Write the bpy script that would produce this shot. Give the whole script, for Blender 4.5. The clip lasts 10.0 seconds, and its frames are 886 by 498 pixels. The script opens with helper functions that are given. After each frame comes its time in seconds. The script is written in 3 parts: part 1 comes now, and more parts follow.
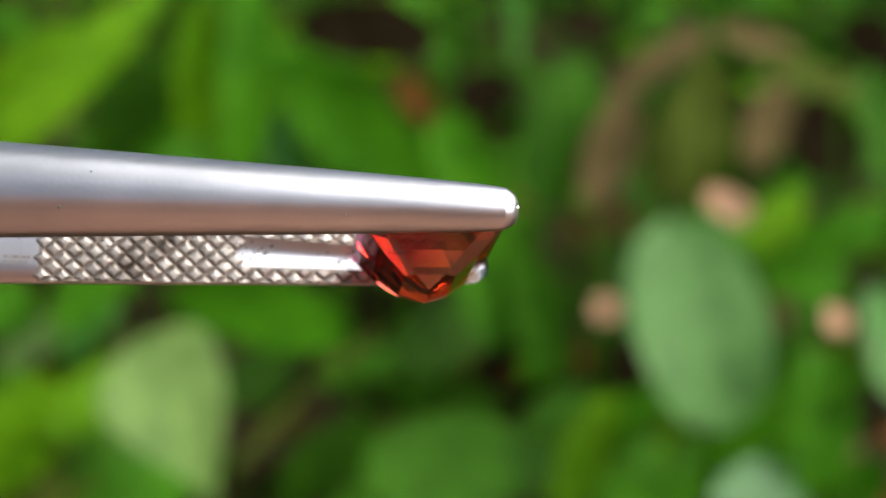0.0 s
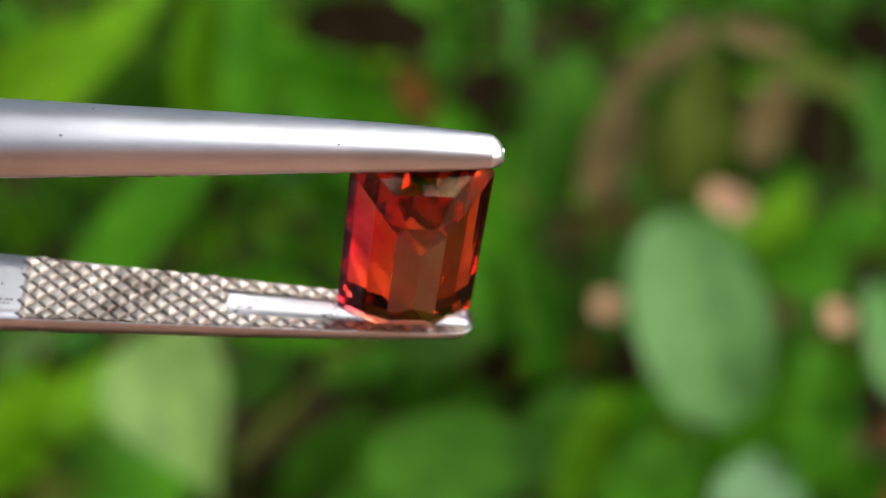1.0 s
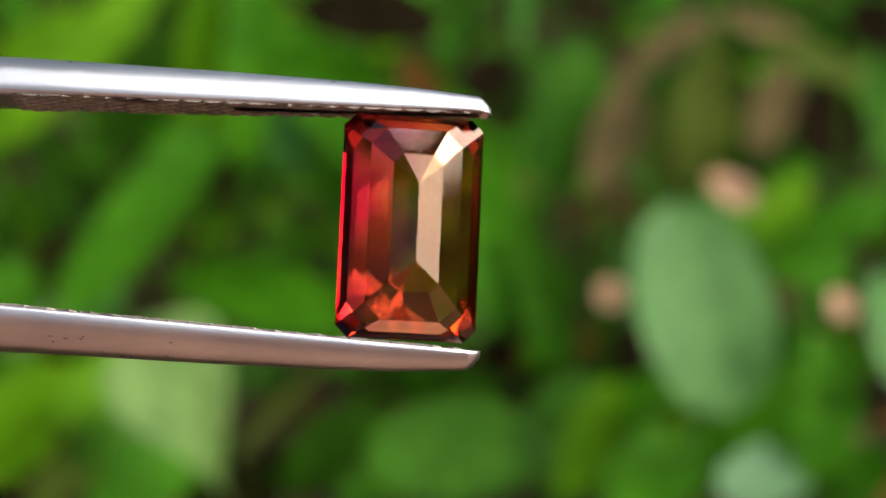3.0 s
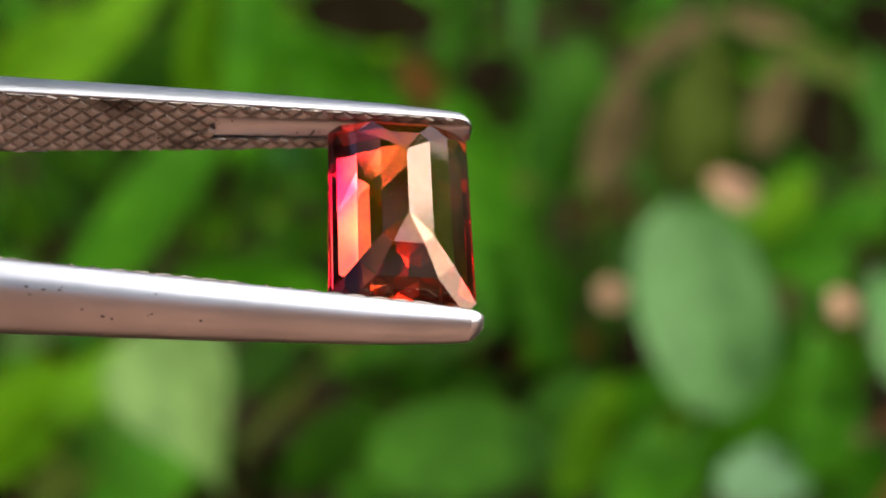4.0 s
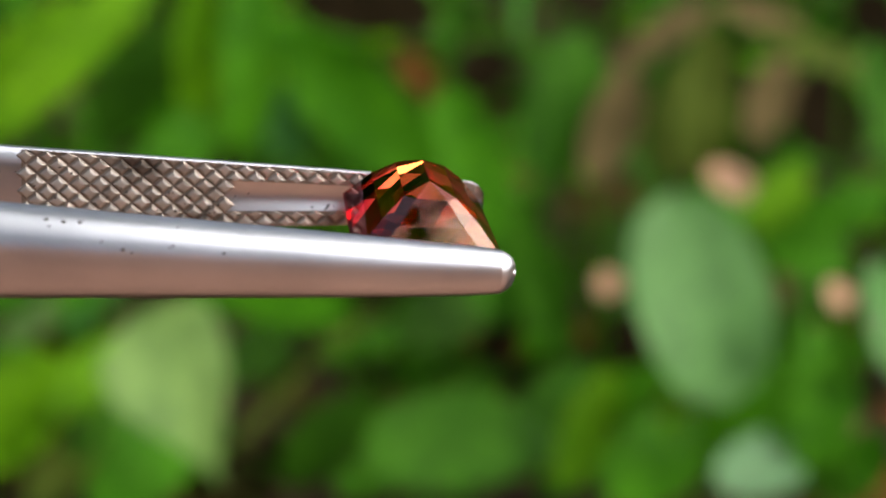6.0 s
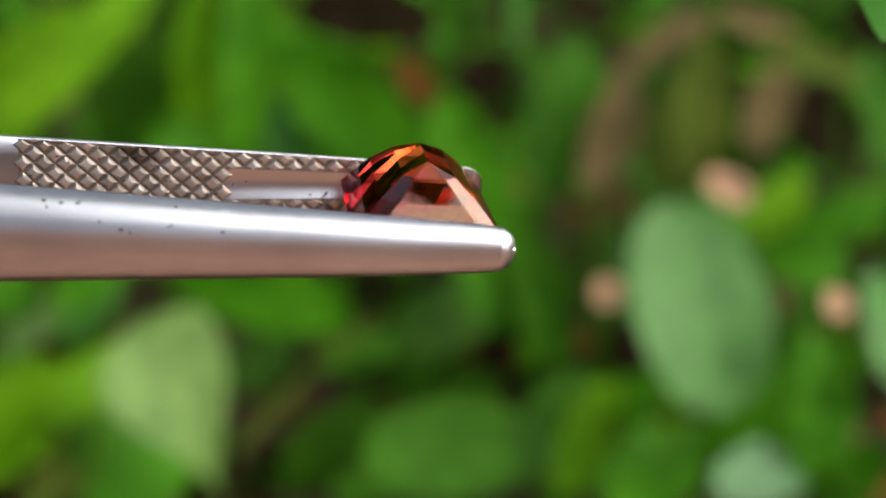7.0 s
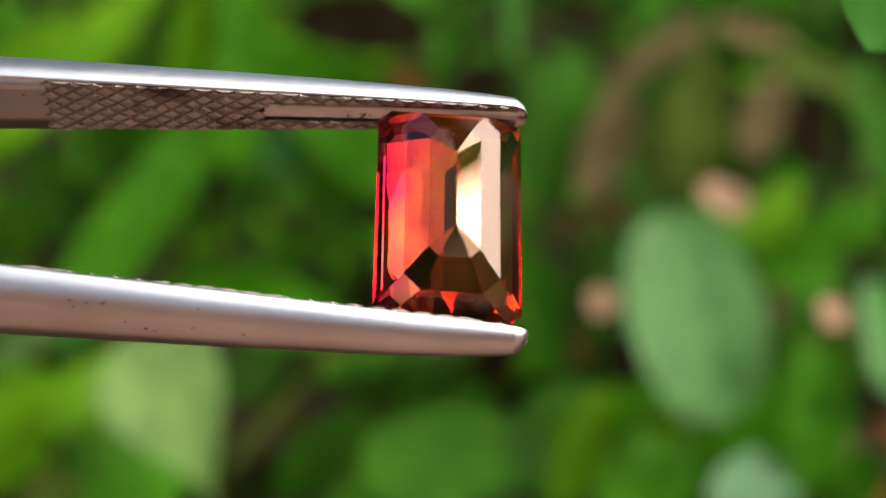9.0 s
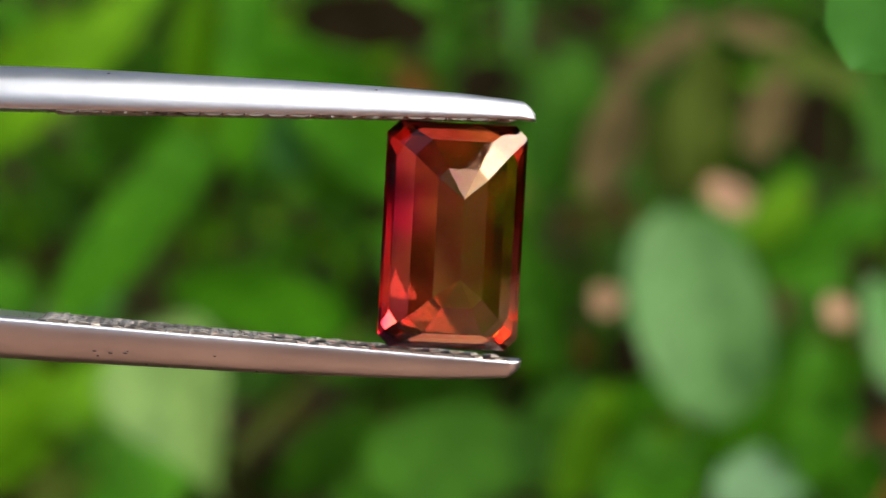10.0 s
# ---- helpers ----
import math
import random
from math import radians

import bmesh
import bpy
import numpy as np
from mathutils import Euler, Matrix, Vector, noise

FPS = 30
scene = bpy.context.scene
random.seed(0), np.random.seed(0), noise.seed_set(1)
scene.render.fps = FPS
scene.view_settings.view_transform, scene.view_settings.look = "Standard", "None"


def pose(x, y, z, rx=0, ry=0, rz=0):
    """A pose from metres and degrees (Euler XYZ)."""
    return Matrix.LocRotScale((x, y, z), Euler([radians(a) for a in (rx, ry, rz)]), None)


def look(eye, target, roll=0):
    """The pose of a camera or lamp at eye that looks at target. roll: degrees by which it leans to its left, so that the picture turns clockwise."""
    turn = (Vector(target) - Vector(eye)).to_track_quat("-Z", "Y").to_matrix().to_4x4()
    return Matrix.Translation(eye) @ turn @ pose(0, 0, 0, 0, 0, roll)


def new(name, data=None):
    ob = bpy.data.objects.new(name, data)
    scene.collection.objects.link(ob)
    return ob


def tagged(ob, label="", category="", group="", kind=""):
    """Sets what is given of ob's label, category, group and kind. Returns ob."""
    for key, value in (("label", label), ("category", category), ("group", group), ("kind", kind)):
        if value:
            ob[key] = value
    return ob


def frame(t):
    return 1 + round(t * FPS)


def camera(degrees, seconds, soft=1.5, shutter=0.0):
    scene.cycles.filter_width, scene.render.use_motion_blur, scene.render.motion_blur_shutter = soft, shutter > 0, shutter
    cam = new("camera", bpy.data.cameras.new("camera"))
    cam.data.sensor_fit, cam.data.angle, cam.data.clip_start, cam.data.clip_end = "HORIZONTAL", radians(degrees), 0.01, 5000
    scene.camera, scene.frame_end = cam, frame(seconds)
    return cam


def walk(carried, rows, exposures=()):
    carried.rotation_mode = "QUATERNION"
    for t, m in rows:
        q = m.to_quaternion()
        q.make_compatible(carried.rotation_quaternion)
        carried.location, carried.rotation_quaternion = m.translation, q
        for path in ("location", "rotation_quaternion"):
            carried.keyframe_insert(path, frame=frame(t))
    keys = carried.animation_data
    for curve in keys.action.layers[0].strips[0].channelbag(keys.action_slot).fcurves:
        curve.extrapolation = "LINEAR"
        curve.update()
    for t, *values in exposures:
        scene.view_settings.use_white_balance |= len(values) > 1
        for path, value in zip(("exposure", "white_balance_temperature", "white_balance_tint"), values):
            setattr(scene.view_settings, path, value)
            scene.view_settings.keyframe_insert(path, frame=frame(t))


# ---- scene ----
# ---------------------------------------------------------------- camera
EYE = Vector((0, 0, 0.23))                      # a phone held low over the weeds
cam = camera(28.483, 10.0, soft=1.5)
cam.data.dof.use_dof = True                     # close-up: only the stone and the tweezers are sharp
cam.data.dof.focus_distance = 0.0565
cam.data.dof.aperture_fstop = 54.0
walk(cam, [
    (0, pose(*EYE, 70.519, -0.000, 0.019)),
    (0.5, pose(*EYE, 70.427, -0.000, 0.037)),
    (1, pose(*EYE, 70.408, -0.000, 0.037)),
    (1.5, pose(*EYE, 70.297, -0.000, 0.111)),
    (2, pose(*EYE, 70.074, -0.000, 0.148)),
    (2.5, pose(*EYE, 70.019, -0.000, 0.167)),
    (4, pose(*EYE, 70.019, -0.000, 0.185)),
    (4.5, pose(*EYE, 69.852, -0.000, 0.204)),
    (5, pose(*EYE, 69.629, -0.000, 0.111)),
    (5.5, pose(*EYE, 69.629, -0.000, 0.093)),
    (7, pose(*EYE, 69.981, -0.000, 0.056)),
    (7.5, pose(*EYE, 70.000, -0.000, 0.000)),
    (8, pose(*EYE, 69.981, -0.000, -0.074)),
    (8.5, pose(*EYE, 70.241, -0.000, -0.167)),
    (9, pose(*EYE, 70.297, -0.000, -0.111)),
    (9.5, pose(*EYE, 70.371, -0.000, -0.204)),
    (10, pose(*EYE, 70.241, -0.000, 0.037)),
], exposures=[(0, 1.38, 6600, 10), (10, 1.38, 6600, 10)])

# ---------------------------------------------------------------- light
world = bpy.data.worlds.new("sky")
scene.world = world
world.use_nodes = True
wn = world.node_tree.nodes
sky = wn.new("ShaderNodeTexSky")
sky.sky_type = "NISHITA"
sky.sun_disc = False
sky.sun_elevation, sky.sun_rotation = radians(48), radians(92)
sky.air_density, sky.dust_density, sky.ozone_density = 0.6, 9.0, 0.4
wn["Background"].inputs[1].default_value = 0.15
world.node_tree.links.new(sky.outputs[0], wn["Background"].inputs[0])

sun = new("sun", bpy.data.lights.new("sun", "SUN"))
sun.data.energy, sun.data.angle, sun.data.color = 3.0, radians(94), (0.97, 0.98, 1.0)   # bright haze over the clearing, on the +x side
sun.matrix_world = look((0.669, -0.023, 0.743), (0, 0, 0))


# ---------------------------------------------------------------- materials
def material(name):
    m = bpy.data.materials.new(name)
    m.use_nodes = True
    return m, m.node_tree.nodes, m.node_tree.links, m.node_tree.nodes["Principled BSDF"]


def ramp_between(nodes, links, fac, a, b, lo=0.35, hi=0.65):
    r = nodes.new("ShaderNodeValToRGB")
    r.color_ramp.elements[0].position, r.color_ramp.elements[1].position = lo, hi
    r.color_ramp.elements[0].color, r.color_ramp.elements[1].color = (*a, 1), (*b, 1)
    links.new(fac, r.inputs[0])
    return r.outputs[0]


def noise_of(nodes, links, scale, detail=4, coords="Object", stretch=None):
    tc = nodes.new("ShaderNodeTexCoord")
    n = nodes.new("ShaderNodeTexNoise")
    n.inputs["Scale"].default_value, n.inputs["Detail"].default_value = scale, detail
    if stretch:
        mp = nodes.new("ShaderNodeMapping")
        mp.inputs["Scale"].default_value = stretch
        links.new(tc.outputs[coords], mp.inputs[0])
        links.new(mp.outputs[0], n.inputs["Vector"])
    else:
        links.new(tc.outputs[coords], n.inputs["Vector"])
    return n.outputs["Fac"]


def bump(nodes, links, bsdf, height, strength, distance):
    b = nodes.new("ShaderNodeBump")
    b.inputs["Strength"].default_value, b.inputs["Distance"].default_value = strength, distance
    links.new(height, b.inputs["Height"])
    links.new(b.outputs[0], bsdf.inputs["Normal"])


def leaf_material(name, dark, light, rough, through_col, amount, gloss=0.2):
    m, n, l, p = material(name)
    col = ramp_between(n, l, noise_of(n, l, 60, 3), dark, light, 0.3, 0.7)
    # finer blotches and worn, sun-bleached patches over the broad tone
    fine = ramp_between(n, l, noise_of(n, l, 170, 5), (0.62, 0.66, 0.6), (1.25, 1.2, 1.15), 0.32, 0.68)
    mx = n.new("ShaderNodeMix")
    mx.data_type, mx.blend_type = "RGBA", "MULTIPLY"
    mx.inputs[0].default_value = 1.0
    l.new(col, mx.inputs[6])
    l.new(fine, mx.inputs[7])
    l.new(mx.outputs[2], p.inputs["Base Color"])
    p.inputs["Roughness"].default_value = rough
    p.inputs["Specular IOR Level"].default_value = gloss
    bump(n, l, p, noise_of(n, l, 400, 3), 0.2, 0.0004)
    tr = n.new("ShaderNodeBsdfTranslucent")
    tr.inputs[0].default_value = (*through_col, 1)
    mix = n.new("ShaderNodeMixShader")
    mix.inputs[0].default_value = amount
    l.new(p.outputs[0], mix.inputs[1])
    l.new(tr.outputs[0], mix.inputs[2])
    l.new(mix.outputs[0], n["Material Output"].inputs[0])
    return m


LEAF_MID = leaf_material("leaf_mid", (0.017, 0.0809, 0.0014), (0.0319, 0.125, 0.0028), 0.6, (0.0266, 0.147, 0.0021), 0.25, 0.036)
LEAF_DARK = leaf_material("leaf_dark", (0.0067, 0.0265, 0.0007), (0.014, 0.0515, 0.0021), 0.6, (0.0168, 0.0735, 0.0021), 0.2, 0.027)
LEAF_YELLOW = leaf_material("leaf_yellow", (0.0347, 0.1103, 0.0007), (0.063, 0.1617, 0.0021), 0.6, (0.0882, 0.2499, 0.0021), 0.3, 0.036)
LEAF_PALE = leaf_material("leaf_pale", (0.064, 0.132, 0.029), (0.098, 0.180, 0.048), 0.5, (0.0528, 0.165, 0.0132), 0.2, 0.158)
LEAF_SAGE = leaf_material("leaf_sage", (0.042, 0.122, 0.029), (0.066, 0.165, 0.047), 0.5, (0.0496, 0.155, 0.0186), 0.2, 0.13)
LEAF_BLUE = leaf_material("leaf_blue", (0.0224, 0.1029, 0.0098), (0.042, 0.1543, 0.0252), 0.45, (0.028, 0.147, 0.021), 0.2, 0.180)
LEAF_DRY = leaf_material("leaf_dry", (0.014, 0.0119, 0.0035), (0.0385, 0.0315, 0.0098), 0.9, (0.07, 0.049, 0.014), 0.1, 0.009)
LEAF_RUST = leaf_material("leaf_rust", (0.035, 0.0168, 0.0042), (0.07, 0.0336, 0.0084), 0.9, (0.084, 0.035, 0.007), 0.1, 0.009)
LEAF_PINK = leaf_material("leaf_pink", (0.150, 0.088, 0.052), (0.235, 0.142, 0.088), 0.7, (0.4, 0.2, 0.12), 0.2)
LEAF_NEAR = leaf_material("leaf_near", (0.0298, 0.1397, 0.014), (0.0476, 0.1837, 0.0245), 0.5, (0.0476, 0.1837, 0.014), 0.25, 0.135)
LEAF_STRAW = leaf_material("leaf_straw", (0.049, 0.0406, 0.0175), (0.0945, 0.0756, 0.035), 0.9, (0.14, 0.098, 0.042), 0.15, 0.009)
# near-black on purpose: shade of the gaps put into a leaf colour
LEAF_GAP_SHADE = leaf_material("leaf_gap_shade", (0.0036, 0.0027, 0.0011), (0.0085, 0.0062, 0.0030), 0.9, (0.014, 0.0084, 0.0042), 0.1, 0.009)
LEAF_OLIVE = leaf_material("leaf_olive", (0.027, 0.045, 0.005), (0.048, 0.072, 0.011), 0.7, (0.07, 0.084, 0.007), 0.2, 0.023)
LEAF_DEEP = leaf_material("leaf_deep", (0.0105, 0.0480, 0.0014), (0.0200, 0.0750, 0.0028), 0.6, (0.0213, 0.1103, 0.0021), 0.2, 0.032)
LEAF_TEAL = leaf_material("leaf_teal", (0.030, 0.096, 0.032), (0.048, 0.130, 0.050), 0.5, (0.04, 0.13, 0.03), 0.2, 0.15)
KINDS = dict(teal=LEAF_TEAL, deep=LEAF_DEEP, olive=LEAF_OLIVE, sage=LEAF_SAGE, straw=LEAF_STRAW, gap_shade=LEAF_GAP_SHADE, near=LEAF_NEAR, mid=LEAF_MID, dark=LEAF_DARK, yellow=LEAF_YELLOW, pale=LEAF_PALE, blue=LEAF_BLUE, dry=LEAF_DRY, rust=LEAF_RUST, pink=LEAF_PINK)


def soil_material(name, deep, pale, reflecting_ground=None):
    m, n, l, p = material(name)
    big = ramp_between(n, l, noise_of(n, l, 9, 6), deep, pale)
    if reflecting_ground:
        # near-black for shade under weeds gives way to unseen pale reflecting ground towards +x
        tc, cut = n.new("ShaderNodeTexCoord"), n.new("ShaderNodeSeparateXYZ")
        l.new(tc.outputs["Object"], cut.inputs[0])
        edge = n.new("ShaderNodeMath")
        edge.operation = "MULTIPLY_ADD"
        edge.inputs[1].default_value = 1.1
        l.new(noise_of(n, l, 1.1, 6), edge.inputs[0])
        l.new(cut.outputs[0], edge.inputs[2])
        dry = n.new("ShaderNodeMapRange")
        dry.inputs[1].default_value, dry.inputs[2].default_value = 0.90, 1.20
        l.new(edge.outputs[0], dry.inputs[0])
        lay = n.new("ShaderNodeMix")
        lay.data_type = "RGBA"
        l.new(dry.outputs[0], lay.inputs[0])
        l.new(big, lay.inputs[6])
        lay.inputs[7].default_value = (*reflecting_ground, 1)
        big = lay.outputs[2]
    fine = ramp_between(n, l, noise_of(n, l, 140, 6), (0.5, 0.45, 0.4), (1, 1, 1))
    mx = n.new("ShaderNodeMix")
    mx.data_type, mx.blend_type = "RGBA", "MULTIPLY"
    mx.inputs[0].default_value = 0.8
    l.new(big, mx.inputs[6])
    l.new(fine, mx.inputs[7])
    l.new(mx.outputs[2], p.inputs["Base Color"])
    p.inputs["Roughness"].default_value = 0.95
    p.inputs["Specular IOR Level"].default_value = 0.05
    bump(n, l, p, noise_of(n, l, 90, 8), 0.8, 0.01)
    return m


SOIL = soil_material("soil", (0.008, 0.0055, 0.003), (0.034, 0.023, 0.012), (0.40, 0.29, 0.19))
BOUNCE_SOIL = soil_material("bounce_soil", (0.22, 0.125, 0.088), (0.38, 0.22, 0.155))


def steel_material(name, base, rough, stained):
    m, n, l, p = material(name)
    # soft handling marks, fine lengthwise grain
    marks = noise_of(n, l, 260, 6)
    grain = noise_of(n, l, 900, 3, stretch=(0.06, 1, 1))
    col = ramp_between(n, l, marks, tuple(c * 0.86 for c in base), base, 0.35, 0.6)
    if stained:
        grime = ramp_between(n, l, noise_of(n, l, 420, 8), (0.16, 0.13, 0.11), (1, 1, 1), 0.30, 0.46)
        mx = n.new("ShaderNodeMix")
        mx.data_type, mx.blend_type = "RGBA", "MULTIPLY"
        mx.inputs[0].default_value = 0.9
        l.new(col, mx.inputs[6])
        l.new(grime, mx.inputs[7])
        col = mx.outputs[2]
    l.new(col, p.inputs["Base Color"])
    p.inputs["Metallic"].default_value = 1.0
    r = n.new("ShaderNodeMapRange")
    r.inputs[3].default_value, r.inputs[4].default_value = rough - 0.05, rough + 0.07
    l.new(grain, r.inputs[0])
    l.new(r.outputs[0], p.inputs["Roughness"])
    both = n.new("ShaderNodeMath")
    both.operation = "MULTIPLY_ADD"
    both.inputs[1].default_value = 0.5
    l.new(noise_of(n, l, 7000, 2), both.inputs[0])
    l.new(grain, both.inputs[2])
    bump(n, l, p, both.outputs[0], 0.14, 0.00005)
    return m


STEEL = steel_material("satin_steel", (0.408, 0.417, 0.450), 0.31, False)
STEEL_KNURL = steel_material("knurled_steel", (0.34, 0.33, 0.315), 0.52, True)


def gem_material():
    m, n, l, p = material("red_gem")
    n.remove(p)
    body = n.new("ShaderNodeBsdfGlass")
    # colour zones: crimson towards one side, olive-orange towards the other, with soft swirls
    tc, cut = n.new("ShaderNodeTexCoord"), n.new("ShaderNodeSeparateXYZ")
    l.new(tc.outputs["Object"], cut.inputs[0])
    across = n.new("ShaderNodeMapRange")
    across.inputs[1].default_value, across.inputs[2].default_value, across.inputs[4].default_value = -0.0026, 0.0026, 0.6
    l.new(cut.outputs[0], across.inputs[0])
    swirl = n.new("ShaderNodeMath")
    swirl.operation = "MULTIPLY_ADD"
    swirl.inputs[1].default_value = 0.55
    l.new(noise_of(n, l, 420, 2), swirl.inputs[0])
    l.new(across.outputs[0], swirl.inputs[2])
    zone = n.new("ShaderNodeValToRGB")
    zone.color_ramp.elements[0].position, zone.color_ramp.elements[1].position = 0.28, 0.56
    zone.color_ramp.elements[0].color, zone.color_ramp.elements[1].color = (0.91, 0.09, 0.35, 1), (0.93, 0.52, 0.31, 1)
    l.new(swirl.outputs[0], zone.inputs[0])
    l.new(zone.outputs[0], body.inputs["Color"])
    body.inputs["Roughness"].default_value = 0.0
    body.inputs["IOR"].default_value = 1.76
    polish = n.new("ShaderNodeBsdfGlossy")
    polish.inputs["Roughness"].default_value = 0.02
    lw = n.new("ShaderNodeLayerWeight")
    lw.inputs["Blend"].default_value = 0.25
    fac = n.new("ShaderNodeMapRange")
    fac.inputs[3].default_value, fac.inputs[4].default_value = 0.0, 0.13
    l.new(lw.outputs["Facing"], fac.inputs[0])
    mix = n.new("ShaderNodeMixShader")
    l.new(fac.outputs[0], mix.inputs[0])
    l.new(body.outputs[0], mix.inputs[1])
    l.new(polish.outputs[0], mix.inputs[2])
    l.new(mix.outputs[0], n["Material Output"].inputs[0])
    return m


GEM = gem_material()
DARK_STEEL = steel_material("dark_steel", (0.20, 0.18, 0.16), 0.55, True)
SPECK = material("dark_speck")[0]
SPECK.node_tree.nodes["Principled BSDF"].inputs["Base Color"].default_value = (0.03, 0.025, 0.02, 1)


# ---------------------------------------------------------------- mesh helpers
def finish(name, bm, mat, smooth=False):
    me = bpy.data.meshes.new(name)
    bm.normal_update()
    bm.to_mesh(me)
    bm.free()
    me.materials.append(mat)
    if smooth:
        for poly in me.polygons:
            poly.use_smooth = True
    return me


def part(name, bm, mat, parent, label="", smooth=False):
    ob = new(name, finish(name, bm, mat, smooth))
    ob.parent = parent
    return tagged(ob, label)


def hull_faces(bm, rings, close=True):
    """Quads between rings of equal length."""
    for a, b in zip(rings, rings[1:]):
        k = len(a)
        for i in range(k if close else k - 1):
            bm.faces.new((a[i], a[(i + 1) % k], b[(i + 1) % k], b[i]))


# ---------------------------------------------------------------- ground
def ground():
    bm = bmesh.new()
    xs = sorted({round(s * v, 3) for s in (-1, 1) for v in
                 [0.03 * i for i in range(34)] + [1.1, 1.2, 1.6, 2.4, 4, 8, 20, 60, 200, 800]})
    grid = []
    for y in xs:
        row = []
        for x in xs:
            near = max(0.0, 1 - math.hypot(x, y - 0.4) / 1.4)
            fall = -0.30 * max(0.0, x - 0.75)          # drops away unseen on the +x side, letting facets reflect low sky
            z = fall + 0.022 * near * noise.noise((x * 7, y * 7, 3.1)) + 0.008 * near * noise.noise((x * 26, y * 26, 1.7))
            row.append(bm.verts.new((x, y, z - 0.012)))
        grid.append(row)
    hull_faces(bm, grid, close=False)
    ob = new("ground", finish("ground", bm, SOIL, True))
    return tagged(ob, "bare brown forest soil under the weeds", "ground", kind="structure")


ground()


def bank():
    """Unseen earth round the eye, banked behind, added to block sky and warm reflections."""
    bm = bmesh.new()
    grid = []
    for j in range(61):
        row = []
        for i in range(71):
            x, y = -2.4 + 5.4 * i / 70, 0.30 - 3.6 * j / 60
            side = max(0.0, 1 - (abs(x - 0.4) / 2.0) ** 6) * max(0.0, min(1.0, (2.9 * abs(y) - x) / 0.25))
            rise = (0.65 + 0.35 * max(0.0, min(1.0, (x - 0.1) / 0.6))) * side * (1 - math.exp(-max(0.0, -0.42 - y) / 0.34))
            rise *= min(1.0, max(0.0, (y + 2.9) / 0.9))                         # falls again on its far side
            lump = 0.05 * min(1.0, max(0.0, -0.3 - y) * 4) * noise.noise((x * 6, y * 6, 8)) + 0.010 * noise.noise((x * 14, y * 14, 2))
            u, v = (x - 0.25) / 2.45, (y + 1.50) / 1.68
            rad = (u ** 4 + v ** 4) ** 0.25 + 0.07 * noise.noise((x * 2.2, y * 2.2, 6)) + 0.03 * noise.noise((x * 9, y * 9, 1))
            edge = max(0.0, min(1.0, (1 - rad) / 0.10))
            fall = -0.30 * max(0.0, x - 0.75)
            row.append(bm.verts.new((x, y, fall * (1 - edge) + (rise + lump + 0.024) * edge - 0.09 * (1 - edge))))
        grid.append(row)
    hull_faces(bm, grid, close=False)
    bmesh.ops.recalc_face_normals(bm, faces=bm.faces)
    ob = new("bank", finish("bank", bm, BOUNCE_SOIL, True))
    return tagged(ob, "unseen reddish-brown earth bank added to block sky and warm reflections", "bank", kind="structure")


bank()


# ---------------------------------------------------------------- plants
def leaf_bm(bm, base, axis, normal, length, width, shape, curl=0.18, fold=0.07, steps=12):
    """One leaf blade: base point, direction, face normal. shape: where the blade is widest (0 base, 1 tip)."""
    axis = axis.normalized()
    side = axis.cross(normal).normalized()
    up = side.cross(axis).normalized()
    rows = []
    for i in range(steps + 1):
        s = i / steps
        # beta-shaped outline, widest at the given place
        a = 1.2 * shape / (1 - shape) if shape > 0.5 else 0.9
        b = 0.9 if shape > 0.5 else 1.0 * (1 - shape) / shape * 0.9
        peak = (a / (a + b)) ** a * (b / (a + b)) ** b
        w = 0.5 * width * max((s ** a * (1 - s) ** b) / peak, 0.0) ** (0.44 if shape > 0.6 else 0.58) + 0.0004
        mid = base + axis * (length * s) - up * (curl * length * (s - 0.35) ** 2)
        wav = 0.03 * width * math.sin(9 * s + length * 700)
        rows.append([bm.verts.new(mid + side * (w * k) + up * (fold * abs(w * k) * 2 + (wav if k else 0) * abs(k) - 0.0006 * (k == 0)))
                     for k in (-1, -0.55, 0, 0.55, 1)])
    hull_faces(bm, rows, close=False)


def tube_bm(bm, points, r0, r1, sides=6):
    rings = []
    for i, p in enumerate(points):
        d = (points[min(i + 1, len(points) - 1)] - points[max(i - 1, 0)]).normalized()
        a = d.orthogonal().normalized()
        b = d.cross(a)
        r = r0 + (r1 - r0) * i / (len(points) - 1)
        rings.append([bm.verts.new(p + (a * math.cos(q) + b * math.sin(q)) * r) for q in [2 * math.pi * j / sides for j in range(sides)]])
    hull_faces(bm, rings)
    bm.faces.new(rings[0][::-1])
    bm.faces.new(rings[-1])


def bend(a, b, lift, steps=7):
    mid = (a + b) / 2 + Vector((0, 0, lift))
    return [a * (1 - s) ** 2 + mid * 2 * s * (1 - s) + b * s ** 2 for s in [i / steps for i in range(steps + 1)]]


GROUPS = dict(fallen_petal="petals in the weeds", dry_leaf="dry leaves in the weeds", dead_leaf="dead leaves in the weeds",
              broadleaf_weed="broad-leaved weeds", narrowleaf_weed="narrow-leaved weeds")


